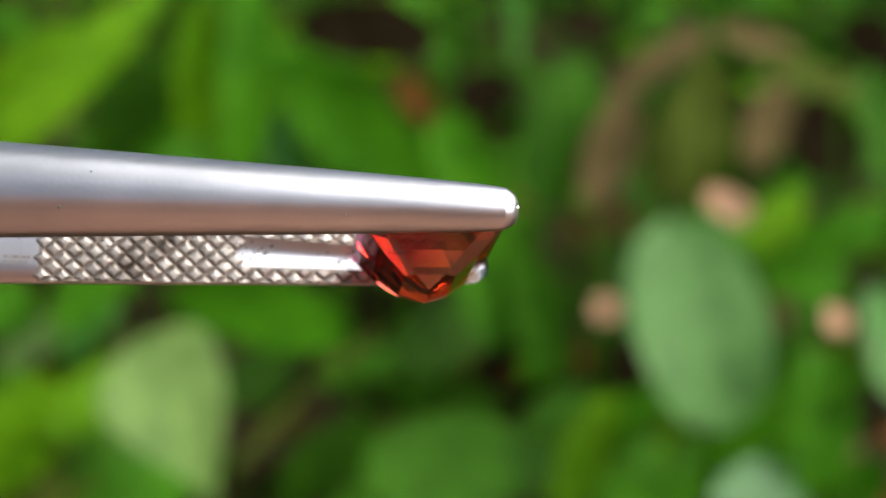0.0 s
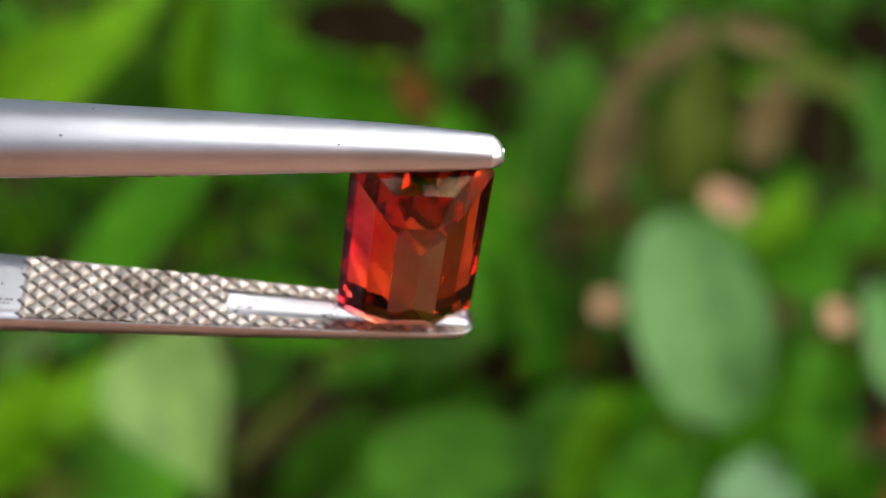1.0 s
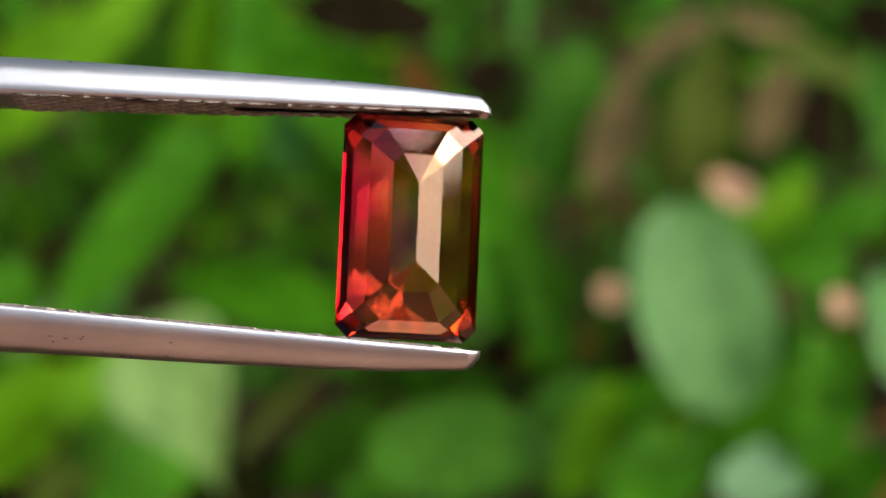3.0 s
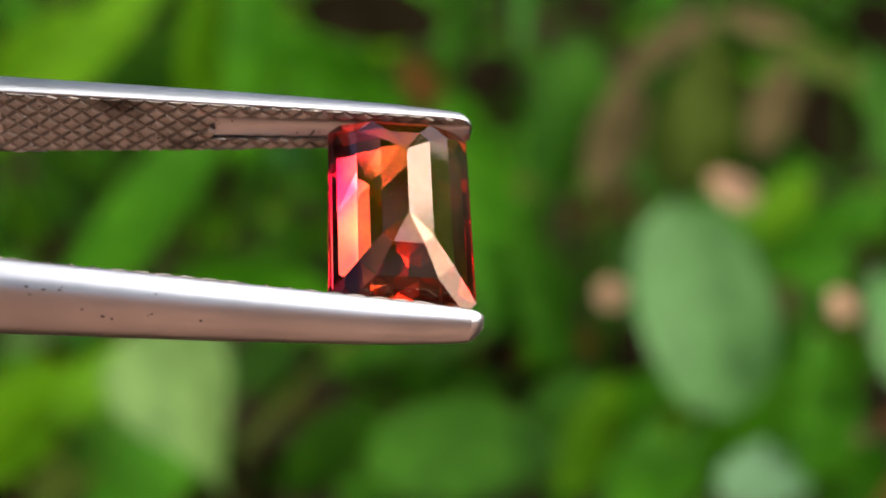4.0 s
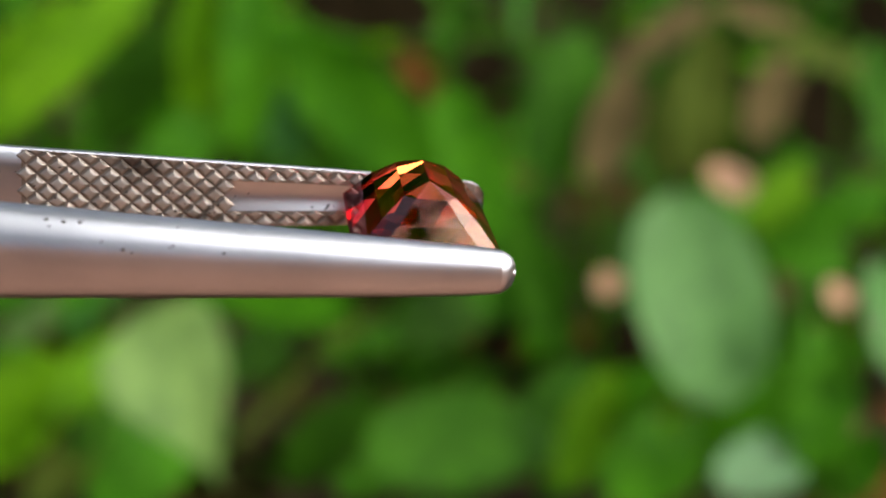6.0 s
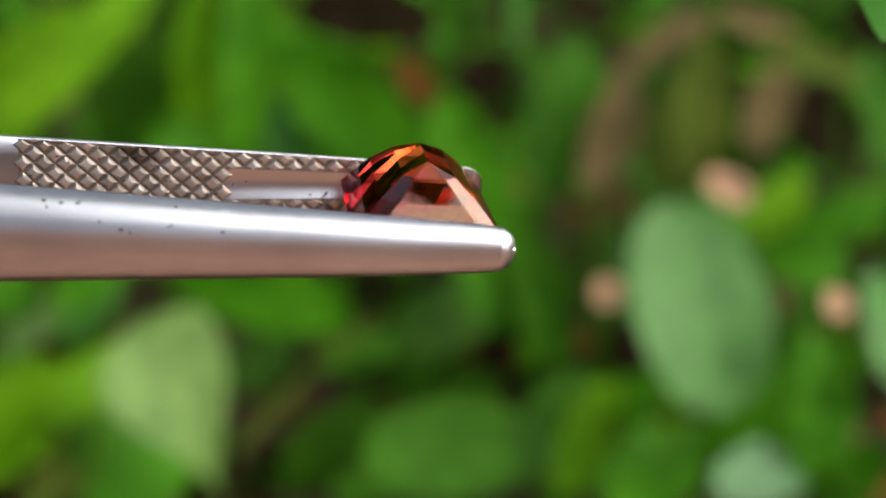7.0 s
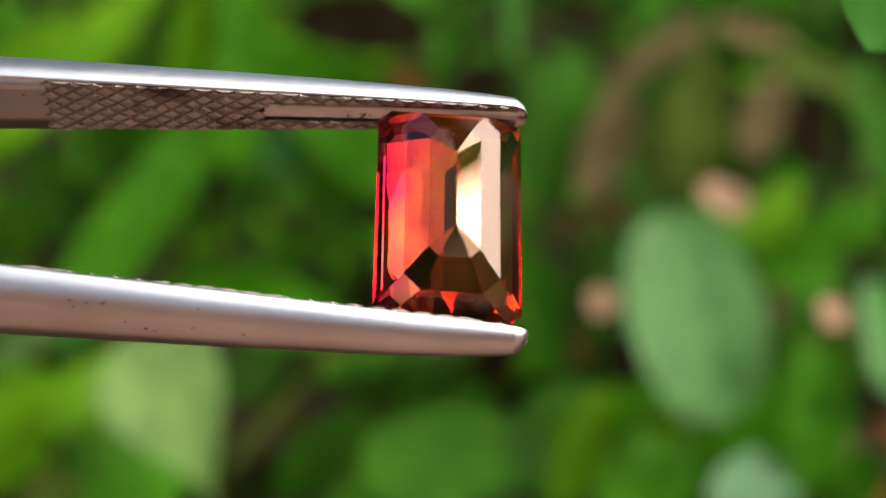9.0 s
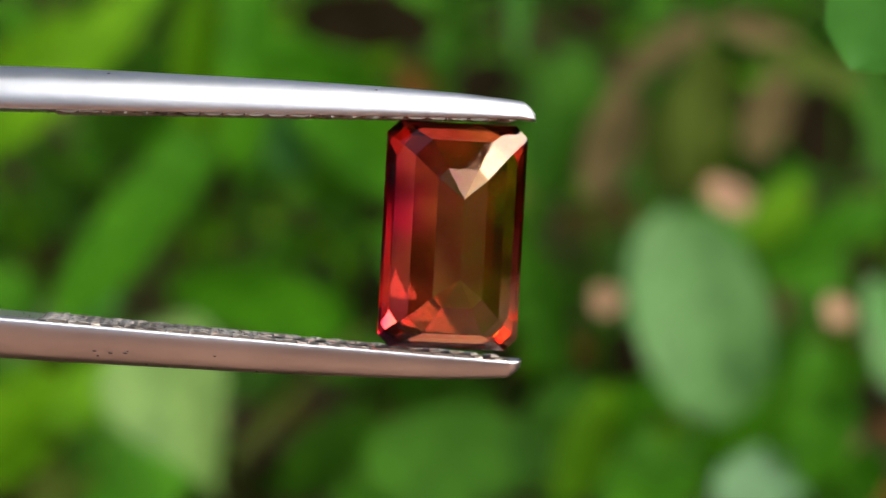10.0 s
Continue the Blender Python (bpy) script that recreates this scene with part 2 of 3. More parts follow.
def plant(name, label, category, root, leaves):
    """root: x, y on the ground. leaves: (base, tip, face normal, width, shape, kind), in metres from the world's origin."""
    top = new(name)
    top.location = (root[0], root[1], -0.012)
    o = Vector(top.location)
    tagged(top, label, category, GROUPS.get(name, ""))
    blade_name = "petal" if "petal" in name else "blade" if name.endswith("_leaf") else "leaf"
    for base, tip, normal, width, shape, kind in leaves:
        base, tip, normal = Vector(base) - o, Vector(tip) - o, Vector(normal)
        bm = bmesh.new()
        leaf_bm(bm, base, tip - base, normal, (tip - base).length, width, shape)
        blade = part(blade_name, bm, KINDS[kind], top, smooth=True)
        bm = bmesh.new()
        tube_bm(bm, bend(Vector((0, 0, 0)) + Vector((base.x, base.y, 0)) * 0.05, base + (tip - base) * 0.02, 0.02), 0.0008, 0.0005)
        part("stalk", bm, LEAF_YELLOW if kind in ("yellow", "pale") else LEAF_MID, blade, smooth=True)
    return top


plant("broadleaf_weed", "broad-leaved weed with a large pale rounded leaf", "weed", (0.066, 0.395), [
    ((0.0627, 0.3519, 0.0618), (0.0520, 0.3787, 0.1052), (0.02, -0.65, 0.76), 0.0307, 0.5, "sage"),
    ((0.0618, 0.3552, 0.0412), (0.0871, 0.3719, 0.0434), (-0.06, -0.66, 0.56), 0.0148, 0.5, "teal"),
    ((0.0606, 0.3709, 0.0424), (0.0842, 0.3744, 0.0584), (0.07, -0.67, 0.62), 0.0170, 0.45, "mid"),
    ((0.0843, 0.3648, 0.0397), (0.0947, 0.3839, 0.0688), (0.14, -0.66, 0.70), 0.0156, 0.45, "mid"),
    ((0.0379, 0.3545, 0.0378), (0.0655, 0.3832, 0.0461), (-0.11, -0.66, 0.79), 0.0210, 0.45, "mid"),
    ((0.0515, 0.3641, 0.0487), (0.0568, 0.3760, 0.0649), (-0.02, -0.67, 0.86), 0.0045, 0.5, "yellow"),
])
plant("broadleaf_weed", "weed with mid-green leaves and a pale leaf beside litter", "weed", (0.102, 0.444), [
    ((0.1066, 0.3693, 0.0607), (0.1058, 0.3960, 0.0823), (-0.04, -0.67, 0.75), 0.0122, 0.5, "blue"),
    ((0.0807, 0.4155, 0.0773), (0.1030, 0.4120, 0.0755), (0.00, -0.69, 0.69), 0.0153, 0.45, "mid"),
    ((0.0886, 0.4196, 0.0781), (0.1167, 0.4268, 0.0902), (-0.45, -0.69, 0.78), 0.0140, 0.42, "mid"),
    ((0.0804, 0.4264, 0.0772), (0.0958, 0.4434, 0.0918), (-0.01, -0.70, 0.79), 0.0119, 0.42, "yellow"),
    ((0.1062, 0.3861, 0.1035), (0.1045, 0.4176, 0.1323), (0.07, -0.70, 0.55), 0.0116, 0.45, "deep"),
    ((0.0860, 0.4796, 0.1178), (0.1344, 0.4894, 0.0997), (-0.19, -0.71, 0.75), 0.0100, 0.45, "olive"),
    ((0.1035, 0.3694, 0.0358), (0.1021, 0.3995, 0.0344), (-0.42, -0.65, 0.58), 0.0111, 0.45, "mid"),
])
plant("broadleaf_weed", "weed with olive-green leaves among dry litter", "weed", (0.057, 0.498), [
    ((0.0660, 0.4422, 0.0851), (0.0719, 0.4593, 0.1256), (0.17, -0.72, 0.57), 0.0160, 0.45, "olive"),
    ((0.0615, 0.4720, 0.0770), (0.0692, 0.4987, 0.1049), (-0.22, -0.72, 0.61), 0.0129, 0.45, "olive"),
    ((0.0819, 0.4789, 0.0748), (0.0851, 0.4970, 0.0968), (-0.21, -0.71, 0.64), 0.0124, 0.45, "dark"),
    ((0.0260, 0.4409, 0.0847), (0.0383, 0.4687, 0.1219), (0.19, -0.72, 0.67), 0.0203, 0.5, "deep"),
    ((0.0164, 0.4466, 0.1448), (0.0225, 0.4688, 0.1164), (0.18, -0.73, 0.76), 0.0125, 0.5, "blue"),
    ((0.0573, 0.4951, 0.0818), (0.0644, 0.5202, 0.0995), (-0.29, -0.72, 0.74), 0.0101, 0.45, "dark"),
])
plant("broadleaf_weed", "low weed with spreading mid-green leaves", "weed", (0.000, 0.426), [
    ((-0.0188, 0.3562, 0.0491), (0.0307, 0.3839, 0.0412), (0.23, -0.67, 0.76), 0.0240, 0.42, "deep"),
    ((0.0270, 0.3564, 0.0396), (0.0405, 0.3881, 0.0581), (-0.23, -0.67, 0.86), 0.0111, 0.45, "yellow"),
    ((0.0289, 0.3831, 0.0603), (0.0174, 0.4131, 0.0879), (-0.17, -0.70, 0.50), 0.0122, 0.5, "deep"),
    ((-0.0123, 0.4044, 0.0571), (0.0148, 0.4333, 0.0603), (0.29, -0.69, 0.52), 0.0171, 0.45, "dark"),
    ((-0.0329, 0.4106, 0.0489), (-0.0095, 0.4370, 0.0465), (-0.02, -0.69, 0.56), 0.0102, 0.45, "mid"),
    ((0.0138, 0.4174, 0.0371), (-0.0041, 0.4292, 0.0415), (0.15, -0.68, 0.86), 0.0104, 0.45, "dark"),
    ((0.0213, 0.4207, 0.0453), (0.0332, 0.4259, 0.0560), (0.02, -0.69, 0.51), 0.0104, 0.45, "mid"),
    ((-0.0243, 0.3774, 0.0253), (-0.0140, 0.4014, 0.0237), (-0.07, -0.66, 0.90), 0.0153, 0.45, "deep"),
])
plant("broadleaf_weed", "weed with arching green leaves", "weed", (-0.018, 0.459), [
    ((0.0150, 0.3962, 0.0636), (0.0002, 0.4449, 0.1153), (-0.01, -0.71, 0.84), 0.0188, 0.5, "mid"),
    ((-0.0031, 0.4179, 0.0923), (-0.0420, 0.4358, 0.1292), (-0.22, -0.72, 0.64), 0.0214, 0.45, "mid"),
    ((-0.0337, 0.4357, 0.0864), (-0.0137, 0.4431, 0.1036), (-0.14, -0.72, 0.58), 0.0164, 0.45, "deep"),
    ((-0.0365, 0.4280, 0.0958), (-0.0520, 0.4505, 0.1131), (-0.13, -0.72, 0.42), 0.0111, 0.5, "blue"),
    ((-0.0222, 0.3924, 0.0682), (-0.0723, 0.4168, 0.0737), (-0.03, -0.69, 0.86), 0.0193, 0.45, "mid"),
    ((-0.0135, 0.4487, 0.0601), (-0.0044, 0.4822, 0.0737), (-0.06, -0.71, 0.63), 0.0140, 0.45, "mid"),
    ((-0.0228, 0.4526, 0.0719), (-0.0363, 0.4702, 0.0776), (0.13, -0.71, 0.68), 0.0109, 0.45, "dark"),
])
plant("broadleaf_weed", "weed with a pale drooping pointed leaf", "weed", (-0.099, 0.407), [
    ((-0.0671, 0.3507, 0.0859), (-0.0482, 0.3515, 0.0414), (0.21, -0.60, 0.77), 0.0307, 0.23, "pale"),
    ((-0.1072, 0.3918, 0.0609), (-0.0967, 0.4136, 0.0664), (0.13, -0.67, 0.77), 0.0094, 0.45, "pale"),
    ((-0.0969, 0.4040, 0.0572), (-0.0846, 0.4196, 0.0695), (0.03, -0.68, 0.87), 0.0117, 0.45, "blue"),
    ((-0.0806, 0.3527, 0.0372), (-0.0599, 0.3778, 0.0434), (0.16, -0.66, 0.55), 0.0173, 0.45, "mid"),
    ((-0.0899, 0.3715, 0.0330), (-0.0734, 0.3951, 0.0450), (0.19, -0.66, 0.54), 0.0160, 0.45, "deep"),
    ((-0.0937, 0.3734, 0.0500), (-0.0779, 0.4020, 0.0596), (0.23, -0.67, 0.53), 0.0124, 0.42, "yellow"),
    ((-0.0964, 0.3587, 0.0339), (-0.0848, 0.3860, 0.0393), (0.14, -0.65, 0.81), 0.0109, 0.42, "olive"),
])
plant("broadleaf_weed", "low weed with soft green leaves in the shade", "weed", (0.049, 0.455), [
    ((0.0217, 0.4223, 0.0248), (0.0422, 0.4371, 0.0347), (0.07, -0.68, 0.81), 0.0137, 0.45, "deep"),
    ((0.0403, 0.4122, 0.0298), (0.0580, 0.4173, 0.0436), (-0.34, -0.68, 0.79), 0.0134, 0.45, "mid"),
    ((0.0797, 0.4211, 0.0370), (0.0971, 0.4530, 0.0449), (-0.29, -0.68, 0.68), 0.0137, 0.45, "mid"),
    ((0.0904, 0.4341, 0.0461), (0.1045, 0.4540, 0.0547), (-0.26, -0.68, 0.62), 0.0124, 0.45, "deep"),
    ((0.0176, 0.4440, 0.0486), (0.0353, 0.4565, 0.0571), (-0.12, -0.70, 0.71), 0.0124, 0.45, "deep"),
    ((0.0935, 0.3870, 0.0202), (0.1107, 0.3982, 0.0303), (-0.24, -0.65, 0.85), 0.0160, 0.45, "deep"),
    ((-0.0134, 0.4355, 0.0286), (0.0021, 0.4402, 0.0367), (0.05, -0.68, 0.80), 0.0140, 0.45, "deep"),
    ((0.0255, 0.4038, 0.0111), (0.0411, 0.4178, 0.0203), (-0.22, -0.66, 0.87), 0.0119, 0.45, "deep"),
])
plant("broadleaf_weed", "weed with bright yellow-green leaves", "weed", (-0.122, 0.415), [
    ((-0.1091, 0.3625, 0.0481), (-0.0932, 0.3822, 0.0636), (-0.01, -0.66, 0.68), 0.0163, 0.45, "yellow"),
    ((-0.1052, 0.3559, 0.0442), (-0.0943, 0.3855, 0.0495), (-0.06, -0.65, 0.65), 0.0141, 0.45, "yellow"),
    ((-0.1111, 0.3941, 0.0689), (-0.1031, 0.4101, 0.0762), (0.38, -0.68, 0.64), 0.0157, 0.45, "mid"),
    ((-0.1187, 0.4063, 0.0500), (-0.1096, 0.4350, 0.0440), (-0.02, -0.67, 0.63), 0.0089, 0.45, "mid"),
])
plant("narrowleaf_weed", "weed with long narrow bright green leaves", "weed", (-0.092, 0.440), [
    ((-0.1033, 0.3700, 0.1186), (-0.0638, 0.4075, 0.1535), (0.38, -0.71, 0.55), 0.0117, 0.45, "yellow"),
    ((-0.1096, 0.4014, 0.1217), (-0.0880, 0.4186, 0.1418), (-0.06, -0.71, 0.58), 0.0132, 0.45, "yellow"),
    ((-0.0477, 0.3886, 0.1082), (-0.0438, 0.4066, 0.1550), (0.27, -0.72, 0.71), 0.0126, 0.5, "mid"),
    ((-0.0613, 0.4162, 0.1010), (-0.0628, 0.4327, 0.1446), (-0.03, -0.72, 0.70), 0.0103, 0.5, "yellow"),
    ((-0.0911, 0.3795, 0.0749), (-0.0558, 0.4203, 0.1152), (0.31, -0.70, 0.57), 0.0156, 0.5, "mid"),
    ((-0.0912, 0.4417, 0.0977), (-0.0725, 0.4565, 0.1255), (0.01, -0.71, 0.71), 0.0183, 0.45, "dark"),
    ((-0.0804, 0.4405, 0.0872), (-0.0786, 0.4555, 0.1079), (0.03, -0.71, 0.58), 0.0107, 0.45, "mid"),
])
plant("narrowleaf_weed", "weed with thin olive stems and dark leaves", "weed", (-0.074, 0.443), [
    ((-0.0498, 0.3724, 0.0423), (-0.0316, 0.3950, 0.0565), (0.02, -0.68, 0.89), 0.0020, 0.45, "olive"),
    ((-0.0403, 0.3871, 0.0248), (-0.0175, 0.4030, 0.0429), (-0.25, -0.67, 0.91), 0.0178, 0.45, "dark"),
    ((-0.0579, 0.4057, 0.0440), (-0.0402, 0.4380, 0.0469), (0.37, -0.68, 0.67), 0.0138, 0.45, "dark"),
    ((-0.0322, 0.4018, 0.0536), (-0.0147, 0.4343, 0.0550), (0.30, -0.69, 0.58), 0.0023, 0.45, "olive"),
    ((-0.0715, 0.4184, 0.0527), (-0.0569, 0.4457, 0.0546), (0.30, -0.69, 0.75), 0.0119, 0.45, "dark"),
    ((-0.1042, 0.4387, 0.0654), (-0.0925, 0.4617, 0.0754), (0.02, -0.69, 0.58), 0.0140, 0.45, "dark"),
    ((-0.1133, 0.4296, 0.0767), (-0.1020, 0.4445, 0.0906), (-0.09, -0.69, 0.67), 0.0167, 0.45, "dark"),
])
plant("dry_leaf", "long curled brown dry leaf among the weeds", "leaf", (0.043, 0.450), [
    ((0.0390, 0.4353, 0.0866), (0.0497, 0.4549, 0.1143), (-0.20, -0.72, 0.73), 0.0137, 0.5, "straw"),
])
plant("dry_leaf", "long curled brown dry leaf among the weeds", "leaf", (0.051, 0.497), [
    ((0.0462, 0.4821, 0.1057), (0.0776, 0.4947, 0.1234), (-0.36, -0.72, 0.73), 0.0107, 0.5, "straw"),
])
plant("dry_leaf", "long curled brown dry leaf among the weeds", "leaf", (0.086, 0.508), [
    ((0.0781, 0.4925, 0.1230), (0.1072, 0.4972, 0.1128), (-0.02, -0.72, 0.73), 0.0096, 0.5, "straw"),
])
plant("dry_leaf", "long curled brown dry leaf among the weeds", "leaf", (0.091, 0.467), [
    ((0.0830, 0.4525, 0.0930), (0.0945, 0.4687, 0.1140), (0.10, -0.71, 0.76), 0.0121, 0.5, "straw"),
])
plant("dry_leaf", "long curled brown dry leaf among the weeds", "leaf", (0.096, 0.442), [
    ((0.0874, 0.4269, 0.0540), (0.0941, 0.4437, 0.0669), (-0.10, -0.69, 0.47), 0.0079, 0.5, "straw"),
])
plant("dry_leaf", "long curled brown dry leaf among the weeds", "leaf", (0.101, 0.408), [
    ((0.0918, 0.3931, 0.0312), (0.1069, 0.4049, 0.0349), (-0.02, -0.66, 0.59), 0.0096, 0.5, "straw"),
])
plant("fallen_petal", "pale pink dry petal lying in the weeds", "petal", (0.074, 0.448), [
    ((0.0674, 0.4334, 0.0914), (0.0849, 0.4402, 0.0823), (-0.24, -0.70, 0.70), 0.0092, 0.5, "pink"),
])
plant("fallen_petal", "small round pale pink petal caught in the weeds", "petal", (0.042, 0.403), [
    ((0.0383, 0.3880, 0.0739), (0.0408, 0.4018, 0.0767), (-0.05, -0.70, 0.64), 0.0063, 0.5, "pink"),
])
plant("fallen_petal", "small round pale pink petal caught in the weeds", "petal", (0.099, 0.385), [
    ((0.0897, 0.3703, 0.0785), (0.0934, 0.3835, 0.0808), (0.10, -0.68, 0.72), 0.0061, 0.5, "pink"),
])
plant("dry_leaf", "rust-brown dry leaf lying in the weeds", "leaf", (0.035, 0.458), [
    ((0.0316, 0.4429, 0.0761), (0.0539, 0.4554, 0.0816), (-0.16, -0.71, 0.54), 0.0107, 0.5, "dry"),
])
plant("dry_leaf", "rust-brown dry leaf lying in the weeds", "leaf", (-0.015, 0.490), [
    ((-0.0137, 0.4755, 0.1123), (-0.0003, 0.4843, 0.0977), (0.23, -0.73, 0.58), 0.0105, 0.5, "rust"),
])
# near-black leaves painted in as the shade between the weeds
plant("dead_leaf", "near-black leaf standing in for a shaded gap in the weeds", "leaf", (-0.055, 0.428), [
    ((-0.0505, 0.4129, 0.0111), (-0.0404, 0.4300, 0.0159), (0.24, -0.66, 0.68), 0.0107, 0.5, "gap_shade"),
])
plant("dead_leaf", "near-black leaf standing in for a shaded gap in the weeds", "leaf", (-0.049, 0.511), [
    ((-0.0443, 0.4964, 0.1218), (-0.0003, 0.5097, 0.1176), (-0.15, -0.73, 0.57), 0.0198, 0.5, "gap_shade"),
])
plant("dead_leaf", "near-black leaf standing in for a shaded gap in the weeds", "leaf", (0.104, 0.477), [
    ((0.0944, 0.4619, 0.0963), (0.1178, 0.4693, 0.0964), (0.03, -0.70, 0.47), 0.0238, 0.5, "gap_shade"),
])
plant("dead_leaf", "near-black leaf standing in for a shaded gap in the weeds", "leaf", (0.006, 0.498), [
    ((0.0053, 0.4825, 0.0990), (0.0178, 0.4975, 0.1102), (0.16, -0.73, 0.75), 0.0129, 0.5, "gap_shade"),
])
plant("dead_leaf", "near-black leaf standing in for a shaded gap in the weeds", "leaf", (0.046, 0.461), [
    ((0.0415, 0.4464, 0.0323), (0.0609, 0.4597, 0.0378), (0.11, -0.69, 0.82), 0.0151, 0.5, "gap_shade"),
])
plant("dead_leaf", "near-black leaf standing in for a shaded gap in the weeds", "leaf", (0.040, 0.531), [
    ((0.0361, 0.5164, 0.1161), (0.0524, 0.5275, 0.1172), (-0.36, -0.73, 0.61), 0.0154, 0.5, "gap_shade"),
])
plant("dead_leaf", "near-black leaf standing in for a shaded gap in the weeds", "leaf", (0.130, 0.518), [
    ((0.1183, 0.5034, 0.1139), (0.1369, 0.5118, 0.1154), (0.04, -0.71, 0.38), 0.0189, 0.5, "gap_shade"),
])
plant("dead_leaf", "near-black leaf standing in for a shaded gap in the weeds", "leaf", (0.117, 0.442), [
    ((0.1064, 0.4268, 0.0644), (0.1191, 0.4397, 0.0724), (-0.31, -0.68, 0.56), 0.0084, 0.5, "gap_shade"),
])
plant("dead_leaf", "near-black leaf standing in for a shaded gap in the weeds", "leaf", (-0.052, 0.449), [
    ((-0.0473, 0.4336, 0.0295), (-0.0391, 0.4491, 0.0328), (0.08, -0.68, 0.68), 0.0124, 0.5, "gap_shade"),
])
plant("dead_leaf", "near-black leaf standing in for a shaded gap in the weeds", "leaf", (-0.026, 0.477), [
    ((-0.0237, 0.4623, 0.0411), (-0.0160, 0.4792, 0.0503), (0.01, -0.70, 0.78), 0.0146, 0.5, "gap_shade"),
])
plant("dead_leaf", "near-black leaf standing in for a shaded gap in the weeds", "leaf", (0.011, 0.460), [
    ((0.0100, 0.4453, 0.0259), (0.0184, 0.4644, 0.0403), (-0.32, -0.69, 0.52), 0.0095, 0.5, "gap_shade"),
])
plant("dead_leaf", "near-black leaf standing in for a shaded gap in the weeds", "leaf", (-0.033, 0.480), [
    ((-0.0304, 0.4655, 0.0799), (-0.0133, 0.4752, 0.0688), (-0.19, -0.71, 0.49), 0.0095, 0.5, "gap_shade"),
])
plant("dead_leaf", "near-black leaf standing in for a shaded gap in the weeds", "leaf", (-0.068, 0.448), [
    ((-0.0622, 0.4329, 0.0873), (-0.0519, 0.4488, 0.0933), (-0.17, -0.71, 0.81), 0.0089, 0.5, "gap_shade"),
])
plant("dead_leaf", "near-black leaf standing in for a shaded gap in the weeds", "leaf", (-0.093, 0.412), [
    ((-0.0842, 0.3972, 0.0883), (-0.0745, 0.4178, 0.1064), (0.35, -0.70, 0.46), 0.0075, 0.5, "gap_shade"),
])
plant("dead_leaf", "near-black leaf standing in for a shaded gap in the weeds", "leaf", (-0.115, 0.424), [
    ((-0.1044, 0.4093, 0.0749), (-0.0964, 0.4263, 0.0803), (0.17, -0.69, 0.58), 0.0067, 0.5, "gap_shade"),
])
plant("dead_leaf", "near-black leaf standing in for a shaded gap in the weeds", "leaf", (0.111, 0.454), [
    ((0.1012, 0.4387, 0.1354), (0.1166, 0.4454, 0.1258), (-0.29, -0.71, 0.50), 0.0119, 0.5, "gap_shade"),
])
plant("dead_leaf", "near-black leaf standing in for a shaded gap in the weeds", "leaf", (0.031, 0.454), [
    ((0.0285, 0.4390, 0.1354), (0.0418, 0.4496, 0.1323), (0.03, -0.73, 0.59), 0.0087, 0.5, "gap_shade"),
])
swaying = plant("overhanging_leaf", "small rounded green leaf swaying close to the lens", "leaf", (0.055, 0.070), [
    ((0.0216, 0.0707, 0.2197), (0.0167, 0.0685, 0.2136), (0.00, -0.73, 0.68), 0.0049, 0.5, "near"),
])

# dense low growth between the larger weeds, and dry litter under it
def scatter(name, label, category, count, seed, zone, kinds, size, height, upright, grows):
    rnd = random.Random(seed)
    bms = {k: bmesh.new() for k in kinds}
    for i in range(count):
        x, y = rnd.uniform(*zone[0]), rnd.uniform(*zone[1])
        if not grows(x, y):
            continue
        ln = rnd.uniform(*size)
        z = rnd.uniform(*height)
        turn = rnd.uniform(0, 2 * math.pi)
        pitch = rnd.uniform(-0.3, upright)
        axis = Vector((math.cos(turn) * math.cos(pitch), math.sin(turn) * math.cos(pitch), math.sin(pitch)))
        nrm = (Vector((0, 0, 1)) + Vector((rnd.uniform(-0.5, 0.5), rnd.uniform(-0.7, 0.3), 0))).normalized()
        kind = rnd.choice(kinds)
        bm = bms[kind]
        base = Vector((x, y, z))
        leaf_bm(bm, base, axis, nrm, ln, ln * rnd.uniform(0.2, 0.5), rnd.uniform(0.35, 0.5), steps=5)
        if height[1] > 0.01:
            tube_bm(bm, [Vector((x, y, -0.02)), base + axis * 0.002], 0.0009, 0.0006, 4)
    verts, faces, slot = [], [], []
    mats = list(bms)
    for k, bm in bms.items():
        off = len(verts)
        bm.verts.index_update()
        verts += [tuple(v.co) for v in bm.verts]
        faces += [tuple(v.index + off for v in f.verts) for f in bm.faces]
        slot += [mats.index(k)] * len(bm.faces)
        bm.free()
    me = bpy.data.meshes.new(name)
    me.from_pydata(verts, [], faces)
    for k in mats:
        me.materials.append(KINDS[k])
    me.polygons.foreach_set("material_index", slot)
    me.polygons.foreach_set("use_smooth", [True] * len(faces))
    return tagged(new(name, me), label, category, kind="stuff")


def patches(x, y):
    """Weeds stand in patches; the ground towards +x is barer."""
    rim = math.hypot(x + 0.1, (y - 1.15) / 0.85) + 0.25 * noise.noise((x * 3, y * 3, 4))
    return rim < 0.95 and noise.noise((x * 9, y * 9, 0.3)) > -0.16 + 0.8 * max(0.0, x)


def anywhere(x, y):
    return True


def clearing(x, y):
    """The rest of the clearing, in tufts, clear of the nearest weeds and of the bare bank."""
    return math.hypot(x, y - 0.9) > 1.05 and (x < -2.6 or y > 0.5) and noise.noise((x * 1.7, y * 1.7, 2)) > -0.15


